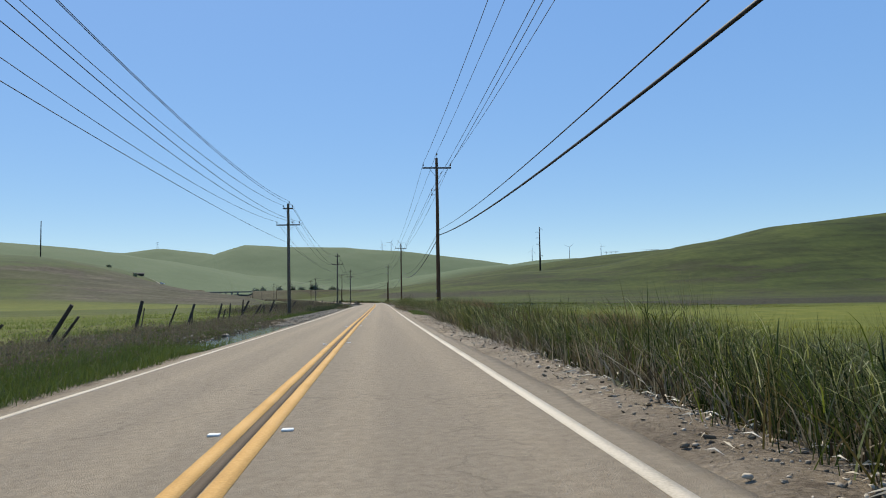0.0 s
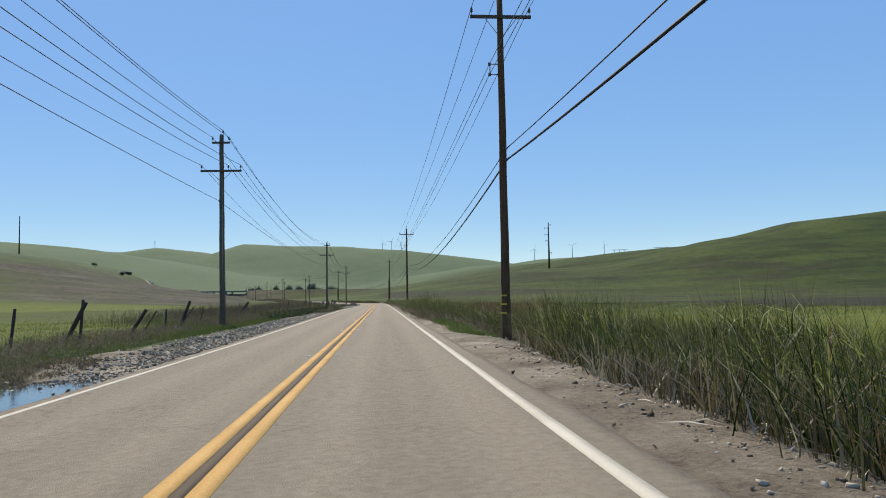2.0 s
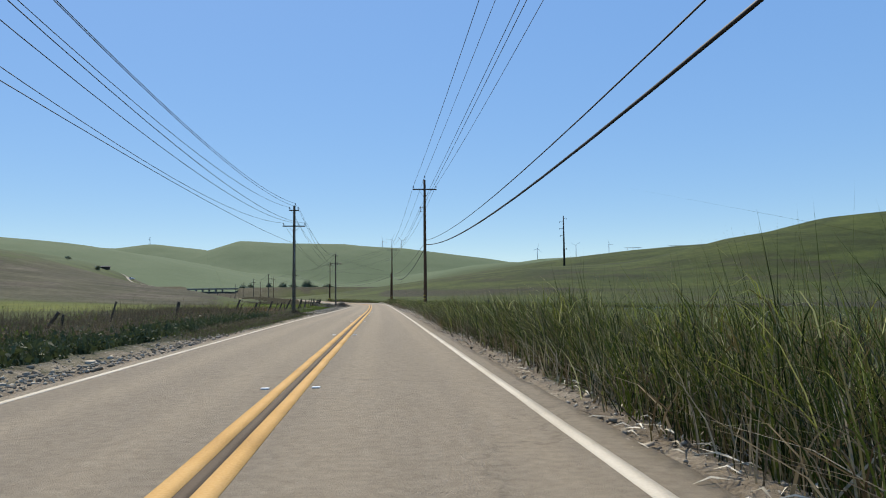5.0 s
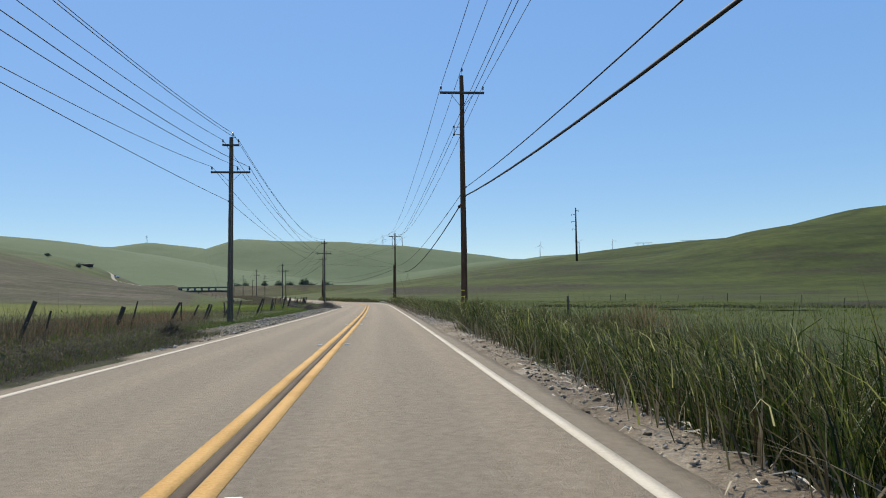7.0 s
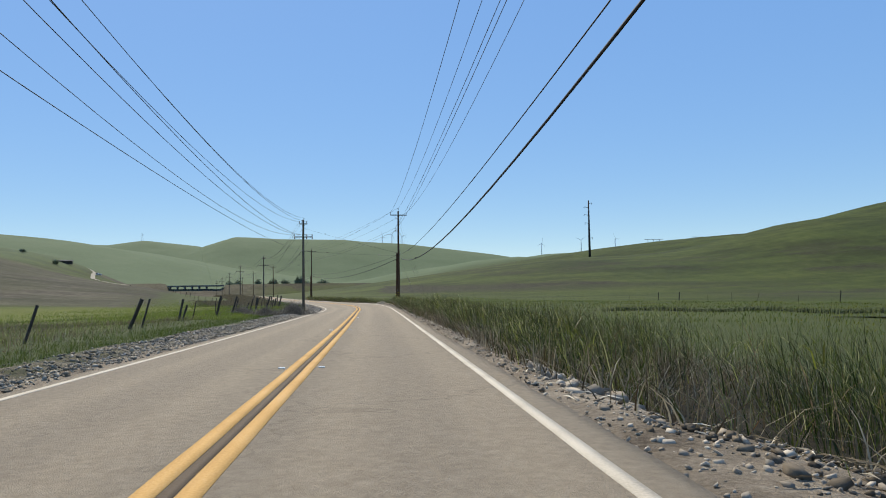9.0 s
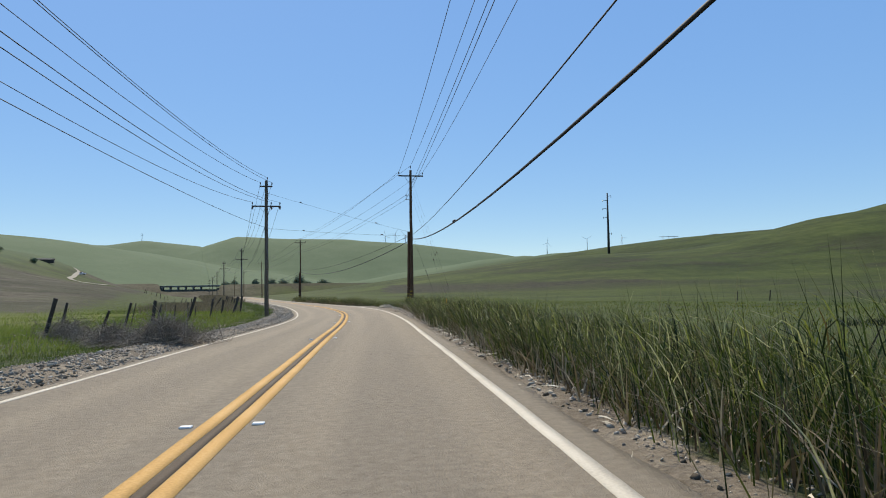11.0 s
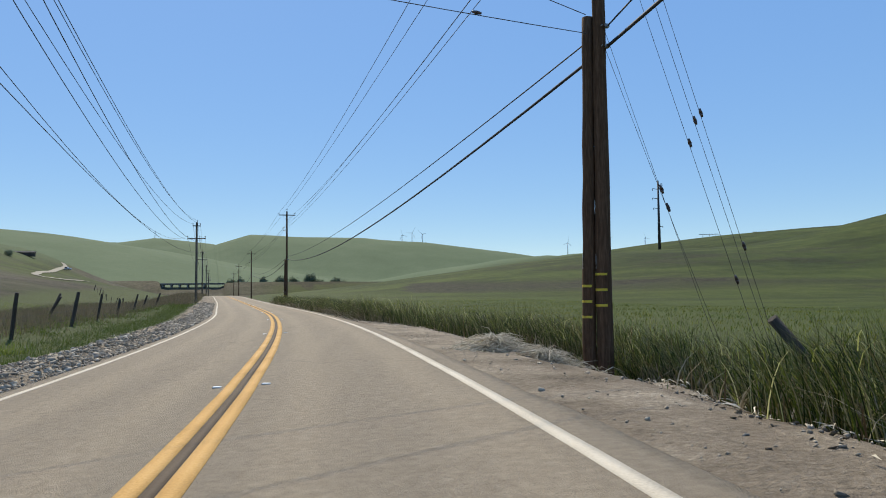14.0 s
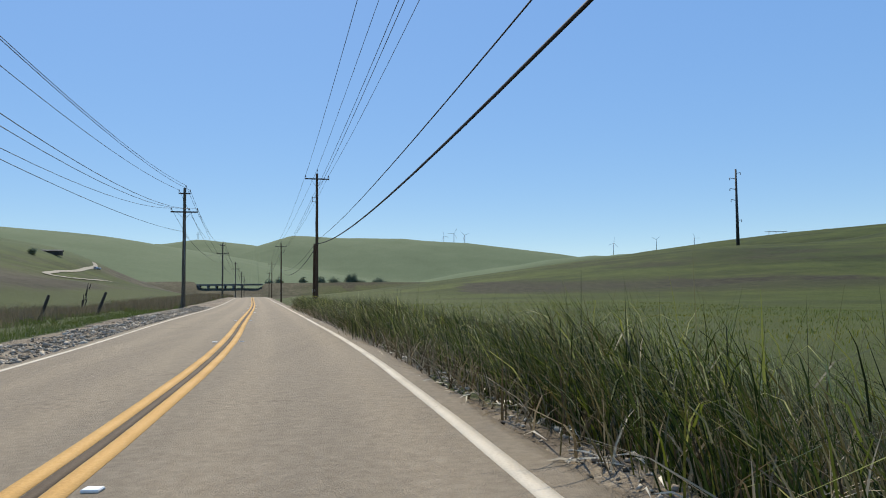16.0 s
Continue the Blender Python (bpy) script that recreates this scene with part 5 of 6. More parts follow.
blades("roadside_grass", 60000, along(-8.5, -3.4, -2, 30, lambda u, y: smooth(3.45, 3.7, -u + 0.12 * wob(u * 0, y, 1.5, 0.4)) * (1 - smooth(6.5, 8.5, -u)) * (1 - smooth(20, 29, y - 0.9 * u - 4))), 0.26, 0.013, (0.1, 0), M_GRASS, "green grass growing up to the road edge", "grass", 85, flutter=0.9)
MUDDY = lambda u, y: smooth(3.5, 3.9, -u - 0.7 * puddle_bed(y) + 0.2 * wob(u * 0, y, 1.5, 0.4)) * (1 - smooth(5.6, 6.6, -u)) * smooth(106, 112, y) * (1 - smooth(142, 147, y))
blades("roadside_grass", 22000, along(-6.6, -3.45, 106, 147, MUDDY), 0.17, 0.013, (0.1, 0), M_GRASS, "short green grass in the mud at the road edge", "grass", 86, flutter=1.1)
blades("dead_weeds", 26000, along(-6.6, -3.45, 106, 147, MUDDY), 0.2, 0.012, (0.1, 0), M_DOCK, "short dead weeds in the mud at the road edge", "weeds", 87, flutter=1.2)
blades("dead_weeds", 30000, along(-22, -8.5, 140, 206, lambda u, y: smooth(8.5, 9.5, -u) * (1 - smooth(14, 22, -u)) * smooth(140, 155, y) * (1 - smooth(196, 206, y)) * np.clip(0.5 + 0.6 * wob(u, y, 4.0, 0.9), 0.1, 1)), 0.34, 0.016, (0.1, 0), M_WEED, "dull dead grass in the field by the fence", "weeds", 88, flutter=1.0)
LEAFY_L = lambda u, y: smooth(4.7, 5.3, -u) * (1 - smooth(7.0, 8.4, -u)) * smooth(88, 100, y) * (1 - smooth(126, 136, y)) * np.clip(0.65 + 0.5 * wob(u, y, 2.2, 0.8), 0.1, 1)
clumps("weed_bushes", 1700, along(-8.6, -4.6, 86, 138, LEAFY_L), 0.46, 0.06, 80, M_LEAFY, "leafy dark green weeds crowding the road edge", "weeds", 78)
clumps("weed_bushes", 900, along(-12.5, -7.4, 78, 142, lambda u, y: np.clip(0.4 + 0.7 * wob(u, y, 3.5, 1.7), 0, 1)), 0.78, 0.026, 240, M_WEED, "tall dry grey-brown bushes along the fence", "weeds", 79)
clumps("weed_bushes", 260, along(-12, -7.5, 74, 150, lambda u, y: np.clip(0.4 + 0.7 * wob(u, y, 3.0, 0.2), 0, 1)), 0.7, 0.035, 90, M_GRASS, "green bushes among the dry ones along the fence", "weeds", 80)
clumps("weed_bushes", 1300, along(-6.6, -3.8, 108, 146, lambda u, y: smooth(3.9, 4.4, -u - 0.5 * puddle_bed(y)) * smooth(108, 113, y) * (1 - smooth(142, 146, y))), 0.22, 0.024, 40, M_WEED, "low dark dead weeds at the muddy road edge", "weeds", 81)
blades("roadside_grass", 30000, along(-8.4, -5.7, 60, 100, lambda u, y: smooth(5.8, 6.3, -u + 0.3 * wob(u * 0, y, 2.0, 0.3)) * (1 - smooth(7.4, 8.4, -u)) * smooth(62, 72, y) * (1 - smooth(92, 100, y))), 0.24, 0.016, (0.1, 0), M_GRASS, "strip of green grass between the rocks and the weeds", "grass", 82, flutter=1.0)
blades("field_grass", 45000, along(-18, -6.6, 200, 268, lambda u, y: smooth(6.8, 7.8, -u + 0.4 * wob(u * 0, y, 3.0, 0.2)) * (1 - smooth(13, 18, -u))), 0.27, 0.02, (0.15, 0), M_LAWN, "bright green grass inside the bend", "grass", 83, flutter=0.9)
blades("field_grass", 24000, along(20, 62, 90, 400, lambda u, y: np.clip(0.55 + 0.5 * wob(u, y, 8.0, 0.6), 0, 1)), 0.3, 0.05, (0.2, 0), M_GRASS, "green grass of the field behind the reeds", "grass", 74, flutter=0.9)
blades("field_grass", 40000, along(20, 62, 90, 400, lambda u, y: np.clip(0.6 - 0.5 * wob(u, y, 8.0, 0.6), 0, 1)), 0.22, 0.04, (0.2, 0), M_MEADOW, "yellow-green grass of the field behind the reeds", "grass", 75, flutter=0.9)
blades("roadside_grass", 34000, along(-7.5, -3.7, -2, 44, lambda u, y: np.clip(0.5 + 0.6 * wob(u, y, 1.6, 0.4), 0, 1) * smooth(3.75, 4.1, -u - 1.2 * puddle_bed(y))), 0.2, 0.012, (0.1, 0), M_GRASS, "short green grass at the muddy road edge", "grass", 76, flutter=1.1)
blades("field_grass", 100000, along(-40, -9.4, 0, 340, lambda u, y: smooth(9.4, 10.4, -u) * (1 - smooth(18, 40, -u)) * (1 - 0.72 * smooth(84, 95, y) * (1 - smooth(190, 206, y)))), 0.26, 0.02, (0.15, 0), M_LAWN, "green pasture grass beyond the fence", "grass", 23, flutter=0.9)
blades("field_grass", 50000, along(10, 30, 0, 135, lambda u, y: 1 - smooth(16, 30, u)), 0.22, 0.02, (0.2, 0), M_MEADOW, "bright green marsh grass of the field behind the reeds", "grass", 24, flutter=0.8)
blades("field_grass", 18000, along(9, 24, 120, 205, lambda u, y: (1 - smooth(14, 24, u)) * (0.7 + 0.4 * wob(u, y, 6, 0.3))), 0.4, 0.018, (0.2, 0), M_GRASS, "dull green marsh grass of the field behind the reeds", "grass", 28, flutter=0.8)
blades("field_grass", 26000, along(9, 24, 200, 360, lambda u, y: (1 - smooth(14, 24, u)) * (0.7 + 0.4 * wob(u, y, 6, 0.3))), 0.3, 0.018, (0.2, 0), M_LAWN, "bright green marsh grass of the field behind the reeds", "grass", 89, flutter=0.8)
clumps("weed_bushes", 2600, along(-7.5, -4.3, -2, 52, lambda u, y: smooth(4.4, 4.9, -u - 0.5 * puddle_bed(y))), 0.17, 0.022, 40, M_WEED, "low grey-brown dead bushes at the muddy road edge", "weeds", 67)
blades("dead_weeds", 200000, along(-26, -4.6, 0, 360, weeds_l), lambda x, y: 0.46 + 0.18 * wob(x, y, 1.6, 0.6), 0.012, (0.05, 0), M_WEED, "grey-brown dead weed stalks along the fence", "weeds", 25, flutter=1.2)


# ---- loose stones ----
def stones(name, n, place, size, label, seed, material=None):
    """Broken rocks as one mesh: flat slabs with knocked corners, tipped every way."""
    rng = np.random.default_rng(seed)
    x, y = place(rng, n)
    n = len(x)
    s = size * np.clip(rng.lognormal(0, 0.5, n), 0.3, 2.0)
    z = ground_z(x, y)
    corners = np.array([(i, j, k) for k in (-1, 1) for j in (-1, 1) for i in (-1, 1)], dtype=float)
    tris = [(0, 2, 1), (1, 2, 3), (4, 5, 6), (5, 7, 6), (0, 1, 4), (1, 5, 4), (2, 6, 3), (3, 6, 7), (0, 4, 2), (2, 4, 6), (1, 3, 5), (3, 7, 5)]
    v = corners[None] * rng.uniform(0.45, 1.15, (n, 8, 3)) * np.stack((rng.uniform(0.7, 1.3, n), rng.uniform(0.5, 1.0, n), rng.uniform(0.22, 0.6, n)), -1)[:, None]
    t1, t2, a = rng.normal(0, 0.42, n)[:, None], rng.normal(0, 0.42, n)[:, None], rng.uniform(0, 2 * math.pi, n)[:, None]
    vx, vz = v[..., 0] * np.cos(t1) - v[..., 2] * np.sin(t1), v[..., 0] * np.sin(t1) + v[..., 2] * np.cos(t1)
    vy, vz = v[..., 1] * np.cos(t2) - vz * np.sin(t2), v[..., 1] * np.sin(t2) + vz * np.cos(t2)
    vx, vy = vx * np.cos(a) - vy * np.sin(a), vx * np.sin(a) + vy * np.cos(a)
    verts = np.stack((x[:, None] + vx * s[:, None], y[:, None] + vy * s[:, None], z[:, None] + (vz + 0.2) * s[:, None]), -1).reshape(-1, 3)
    flat = ((np.arange(n) * 8)[:, None] + np.array(tris).ravel()[None]).ravel()
    me = raw_mesh(name, verts, flat, np.full(n * len(tris), 3), material or M_STONE)
    return tagged(new(name, me), label, "gravel", "", "stuff")


def left_rocks(u, y):
    a = -u + drift(y) + 0.3
    a = a - 1.6 * smooth(205, 222, y) * (1 - smooth(245, 258, y)) * smooth(4.5, 5.5, a)
    where = np.clip((1 - 0.96 * smooth(200, 212, y) * (1 - smooth(250, 262, y))) * smooth(44, 52, y) * (1 - np.exp(-((y - 126) / 18) ** 4)), 0, 1)
    return where * smooth(3.95, 4.25, a) * (1 - smooth(4.9, 5.9, a + 0.5 * wob(u * 0, y, 3, 0.4) + 0.75 * smooth(84, 94, y) * (1 - smooth(150, 160, y))))


def right_rocks(u, y):
    e = reed_edge(y)
    return np.clip(smooth(e - 0.9, e - 0.3, u) * (1 - smooth(e + 0.1, e + 0.7, u + 0.3 * wob(u * 0, y, 3, 0.8))) * (0.65 + 0.5 * wob(u * 0, y, 6, 0.1)) + 0.1 * smooth(3.3, 3.5, u - drift(y)) * (u < e), 0, 1)


stones("loose_rocks", 46000, along(-6.8, -3.3, 30, 350, left_rocks), 0.031, "flat broken grey slabs banked along the road edge", 35)
stones("loose_rocks", 2200, along(-6.8, -3.7, 54, 108, left_rocks), 0.046, "large flat broken grey slabs banked along the road edge", 43)
stones("loose_rocks", 3600, along(-6.8, -3.7, 252, 335, left_rocks), 0.046, "large flat broken grey slabs banked round the bend", 45, M_GRAVEL)
stones("loose_rocks", 200, along(-6.2, -4.6, 26, 50, lambda u, y: smooth(4.8, 5.4, -u)), 0.06, "flat grey stones in the mud of the puddle", 36)
stones("loose_rocks", 52000, along(-6.8, -3.3, 30, 350, left_rocks), 0.023, "grey broken rocks banked along the road edge", 31)
stones("gravel", 34000, along(3.1, 7.4, 0, 350, right_rocks), 0.018, "pale broken rocks along the edge of the shoulder", 37, M_GRAVEL)
stones("gravel", 80000, along(3.1, 7.4, 0, 350, right_rocks), 0.012, "pale grey stones scattered on the dirt shoulder", 32, M_GRAVEL)
stones("gravel", 52000, along(-9, -3.7, 204, 264, lambda u, y: 1 - smooth(6.2, 8.4, -u + 1.6 - 1.6 * smooth(208, 222, y) * (1 - smooth(245, 258, y)) + 0.5 * wob(u * 0, y, 3, 0.4))), 0.0135, "pale grey crushed gravel on the wide shoulder", 38, M_GRAVEL)
stones("loose_rocks", 90, along(4.0, 5.0, 162.5, 166.5, lambda u, y: 0.9 + 0 * u), 0.055, "pale broken rocks heaped at the edge of the shoulder", 42, M_GRAVEL)
M_CLOD = mat("brown_dirt_clods", [(0.05, 0.038, 0.025), (0.12, 0.095, 0.064), (0.24, 0.2, 0.145)], 5, 0.95, fine=30, island=0.5)
stones("dirt_clods", 14000, along(3.1, 7.6, 0, 345, lambda u, y: np.exp(-((u - reed_edge(y) + 0.35) / 0.5) ** 2)), 0.02, "brown dirt clods along the edge of the shoulder", 39, M_CLOD)
stones("dirt_clods", 700, along(4.4, 7.6, 153, 163, lambda u, y: np.exp(-((y - 158.5) / 3) ** 2)), 0.042, "brown dirt clods dug up round a pole foot", 40, M_CLOD)
stones("gravel", 12000, along(-6.5, -3.95, 0, 350, lambda u, y: 0.5 + 0 * u), 0.02, "small grey gravel on the dirt shoulder", 33)
stones("loose_rocks", 150, along(6.0, 7.6, 153.5, 159, lambda u, y: 0.9 * np.exp(-((y - 156.4) / 1.6) ** 2)), 0.055, "pale broken rocks heaped at the ditch edge", 34, M_GRAVEL)
stones("gravel", 2600, along(3.6, 7.8, 150, 168, lambda u, y: np.exp(-((y - 159) / 5) ** 2)), 0.024, "pale rubble strewn round a pole foot", 44, M_GRAVEL)


# ---- puddle, culvert and heaps ----
def puddle(y0, y1, z, far, label):
    """A sheet of water in the dip beside the road; the mud round it makes the shore."""
    bm, rows = bmesh.new(), []
    for k in range(33):
        y = y0 + (y1 - y0) * k / 32
        rows.append([bm.verts.new((u, y, z)) for u in (-3.35, -4.0, (far - 4.0) / 2, far)])
    for p, q in zip(rows, rows[1:]):
        for i in range(3):
            bm.faces.new((p[i + 1], p[i], q[i], q[i + 1]))
    tagged(part("water", bm, M_WATER), label, "puddle", "", "structure")


puddle(18, 55, -0.03, -6.3, "shallow muddy puddle along the road edge")
puddle(136, 144, 0.18, -5.05, "small shallow puddle in the gravel beside the road")


def culvert():
    """A corrugated pipe that lies half buried in the ditch mouth."""
    bm, a, b = bmesh.new(), Vector((7.45, 63.3, -0.2)), Vector((7.95, 60.2, -0.24))
    d = (b - a).normalized()
    q, rings, n = d.to_track_quat("Z", "Y"), [], 96
    for wall in (0, 1):
        for k in range(n + 1):
            t = (k if not wall else n - k) / n
            r = 0.22 + 0.022 * math.cos(2 * math.pi * t * 24) - 0.035 * wall
            c = a.lerp(b, t)
            rings.append([bm.verts.new(c + q @ Vector((r * math.cos(2 * math.pi * i / 20), r * math.sin(2 * math.pi * i / 20), 0))) for i in range(20)])
    for p, s in zip(rings, rings[1:] + rings[:1]):
        for i in range(20):
            bm.faces.new((p[i], p[(i + 1) % 20], s[(i + 1) % 20], s[i])).smooth = True
    tagged(part("culvert_pipe", bm, M_PIPE), "black corrugated plastic drain pipe lying in the ditch", "drain pipe")


culvert()


def heap(name, x, y, size, n, material, label, category, seed, flat=0.5, reach=(0.3, 0.9), spread=1.0):
    """A tangle of bent twigs or straw."""
    rng = random.Random(seed)
    bm = bmesh.new()
    for _ in range(n):
        a, r = rng.uniform(0, 2 * math.pi), abs(rng.gauss(0, 0.5))
        p = Vector((math.cos(a) * r * size[0], math.sin(a) * r * size[1], size[2] * max(0.02, 1 - r) * rng.uniform(0.1, 1)))
        d = Vector((rng.gauss(0, spread), rng.gauss(0, 1), rng.gauss(0, flat))).normalized() * rng.uniform(*reach)
        m = p + d * 0.5 + Vector((0, 0, rng.uniform(0, 0.3 * min(0.5, size[2]))))
        r0 = rng.uniform(0.004, 0.011) * (1.5 if material is M_REED_DRY else 1)
        rod(bm, p, m, r0, r0 * 0.8, 4, False), rod(bm, m, p + d, r0 * 0.8, r0 * 0.3, 4, False)
    ob = part(name, bm, material)
    ob.matrix_basis = Matrix.Translation((x, y, gz(x, y)))
    return tagged(ob, label, category, "", "stuff")


heap("tumbleweed_heap", -4.75, 211.6, (1.4, 1.4, 0.55), 1800, M_TWIG, "tangled heap of dead brown tumbleweed beside the road", "tumbleweed", 1, 0.8)
heap("tumbleweed_heap", -7.2, 214.4, (1.7, 1.6, 0.65), 1700, M_TWIG, "wide tangle of dead brown tumbleweed in the grass", "tumbleweed", 10, 0.7)
heap("tumbleweed_heap", -9.4, 216.4, (1.5, 1.8, 0.55), 900, M_TWIG, "low tangled heap of dead grey tumbleweed", "tumbleweed", 2, 0.8)
heap("tumbleweed_heap", -5.0, 143.6, (0.5, 0.7, 0.3), 260, M_WEED, "small tangle of dead brown brush on the gravel", "tumbleweed", 9, 0.6, (0.2, 0.5))
heap("straw_clump", 1.85, 258.3, (0.7, 0.55, 0.3), 1800, M_STRAW, "flattened pale heap of dry reed straw on the shoulder", "straw", 3, 0.05, (0.15, 0.55), 1.0)
heap("straw_clump", 2.9, 258.2, (0.75, 0.6, 0.42), 1900, M_STRAW, "flattened pale heap of dry reed straw on the shoulder", "straw", 6, 0.05, (0.15, 0.5), 1.0)
heap("straw_clump", 6.4, 61.9, (0.5, 0.6, 0.2), 90, M_REED_DRY, "pale dry straw piled round a pole foot", "straw", 4, 0.2)
heap("straw_clump", 6.9, 158.6, (0.8, 1.2, 0.3), 300, M_REED_DRY, "pale dry straw piled beside a pole foot", "straw", 7, 0.2)
heap("straw_clump", 5.9, 11.5, (0.9, 2.6, 0.75), 700, M_REED_DRY, "bent pale dry reed stalks at the foot of the reeds", "straw", 5, 0.5)

# ---- ditches in the field ----
def ditch_line(pts, n, seed):
    def place(rng, m):
        t = rng.uniform(0, 1, m)
        p = [q[0] for q in pts], [q[1] for q in pts], np.linspace(0, 1, len(pts))
        return np.interp(t, p[2], p[0]) + rng.normal(0, 0.5, m), np.interp(t, p[2], p[1]) + rng.normal(0, 0.5, m)
    blades("ditch_rushes", n, place, 0.5, 0.03, (0, 0), M_DITCH, "thin line of dark rushes along a field ditch", "rushes", seed, flutter=0.7)


M_DITCH = mat("dark_ditch_rushes", [(0.012, 0.016, 0.008), (0.03, 0.036, 0.015), (0.05, 0.055, 0.022)], 0.3, 0.8, fine=2, island=0.6, bump=0)
ditch_line([(22, 222), (30, 217), (36, 209), (42, 199), (50, 186)], 2600, 71)


def ditch_water():
    """A narrow strip of open water beside the field ditch."""
    bm, rows = bmesh.new(), []
    for k in range(25):
        t = k / 24
        x, y = 30 + 10 * t, 200 - 17 * t
        w = 0.9 * math.sin(math.pi * t) ** 0.5 + 0.25 * math.sin(9 * t) + 0.3
        z = max(gz(x + e * w, y + e * w * 0.6) for e in (-1, 0, 1)) + 0.03
        rows.append([bm.verts.new((x + e * w, y + e * w * 0.6, z)) for e in (-1, 0, 1)])
    for p, q in zip(rows, rows[1:]):
        for i in (0, 1):
            bm.faces.new((p[i], p[i + 1], q[i + 1], q[i]))
    tagged(part("water", bm, M_WATER), "strip of pale open water beside a field ditch", "ditch water", "", "structure")


ditch_water()


# ---- far things ----
def turbine(x, y, hub, turn, spin, seed):
    base = gz(x, y) - 0.5
    t = thing("wind_turbine", pose(x, y, base, 0, 0, turn), "white three-bladed wind turbine on a far ridge", "wind turbine", "turbines on the ridge")
    h = hub - base
    bm = bmesh.new()
    rod(bm, (0, 0, -1), (0, 0, h), 1.3, 0.8, 10)
    part("tower", bm, M_TURB, t)
    bm = box(bmesh.new(), (1.6, 4.6, 1.7), Matrix.Translation((0, 0.4, h + 0.5)), 0.3)
    part("nacelle", bm, M_TURB, t)
    bm = bmesh.new()
    lathe(bm, [(0.75, -0.6), (0.7, 0.2), (0.25, 0.9)], (0, 0, 0), 10)
    hb = part("hub", bm, M_TURB, t)
    hb.matrix_basis = pose(0, -2.1, h + 0.5, 90, 0, 0)
    for k in range(3):
        bm, rows = bmesh.new(), []
        for j in range(6):
            s = j / 5
            c = 1.4 * (1 - 0.75 * s) * (0.6 if j == 0 else 1)
            rows.append([bm.verts.new((dx * c, dy, 0.6 + 18.0 * s)) for dx, dy in ((-0.5, 0), (0, 0.12 * (1 - s) + 0.03), (0.5, 0), (0, -0.08 * (1 - s) - 0.03))])
        for p, q in zip(rows, rows[1:]):
            for i in range(4):
                bm.faces.new((p[i], p[(i + 1) % 4], q[(i + 1) % 4], q[i]))
        bm.faces.new(rows[-1]), bm.faces.new(rows[0][::-1])
        b = part("blade", bm, M_TURB, t)
        b.matrix_basis = pose(0, -2.4, h + 0.5, 0, 120 * k + spin, 0)


for i, (x, y, hub) in enumerate(((518, 2570, 160), (653, 2592, 172), (728, 2470, 166), (40, 2560, 192), (72, 2560, 187), (10, 2575, 186))):
    turbine(x, y, hub, (15, -20, 30, 5, -25, 40)[i], (10, 55, 90, 30, 75, 100)[i], i)


def tall_pole(x, y, top, r0, r1, arms, label):
    base = gz(x, y) - 0.3
    t = thing("transmission_pole", pose(x, y, base), label, "transmission pole", "tall poles on the hills")
    h = top - base
    bm = bmesh.new()
    rod(bm, (0, 0, -1), (0, 0, h), r0, r1, 12)
    part("mast", bm, M_DARKSTEEL, t)
    for z, s, n in arms:
        bm = bmesh.new()
        rod(bm, (0, 0, h - z - 0.5), (s * n, 0, h - z), 0.2, 0.12, 6)
        a = part("arm", bm, M_DARKSTEEL, t)
        bm = bmesh.new()
        lathe(bm, [(0.08, -1.1), (0.22, -0.9), (0.1, -0.6), (0.22, -0.3), (0.08, 0)], (s * n, 0, h - z - 0.05), 6)
        part("insulator_string", bm, M_INSUL, a)


M_DARKSTEEL = mat("dark_weathering_steel", [(0.035, 0.034, 0.034), (0.07, 0.066, 0.062)], 0.5, 0.7, 0.3, fine=4, bump=0)
tall_pole(136, 636, 60.8, 0.85, 0.4, ((4.2, -1, 3.0), (9.2, -1, 3.0), (14.4, -1, 2.6), (1.6, 1, 2.2), (24, 1, 2.0)), "dark steel transmission pole on a green hillside")
tall_pole(-240, 569, 62.0, 0.5, 0.28, (), "plain dark transmission pole on a brushy slope")


def h_frame(x, y, top, turn):
    base = gz(x, y) - 0.5
    t = thing("transmission_tower", pose(x, y, base, 0, 0, turn), "grey three-legged transmission frame behind a ridge", "transmission tower", "frames on the ridge")
    h = top - base
    for sx in (-6, 0, 6):
        bm = bmesh.new()
        rod(bm, (sx, 0, -1), (sx, 0, h), 0.3, 0.22, 8)
        part("leg", bm, M_STEEL, t)
    bm = box(bmesh.new(), (19, 0.4, 0.5), Matrix.Translation((0, 0, h - 0.6)), 0.05)
    part("crossbeam", bm, M_STEEL, t)


h_frame(297, 960, 58.5, -12), h_frame(352, 965, 61.0, -12)


def lattice(x, y, height):
    base = gz(x, y) - 0.5
    t = thing("lattice_pylon", pose(x, y, base, 0, 0, 20), "small grey lattice pylon on the far ridge", "pylon")
    for sx, sy in ((-1, -1), (1, -1), (1, 1), (-1, 1)):
        bm = bmesh.new()
        rod(bm, (sx * 2.2, sy * 2.2, 0), (sx * 0.4, sy * 0.4, height), 0.25, 0.2, 5)
        part("leg", bm, M_STEEL, t)
    for z, w in ((height - 2, 7), (height - 7, 9)):
        bm = box(bmesh.new(), (w, 0.4, 0.5), Matrix.Translation((0, 0, z)), 0.05)
        part("arm", bm, M_STEEL, t)


lattice(-697, 2480, 24)


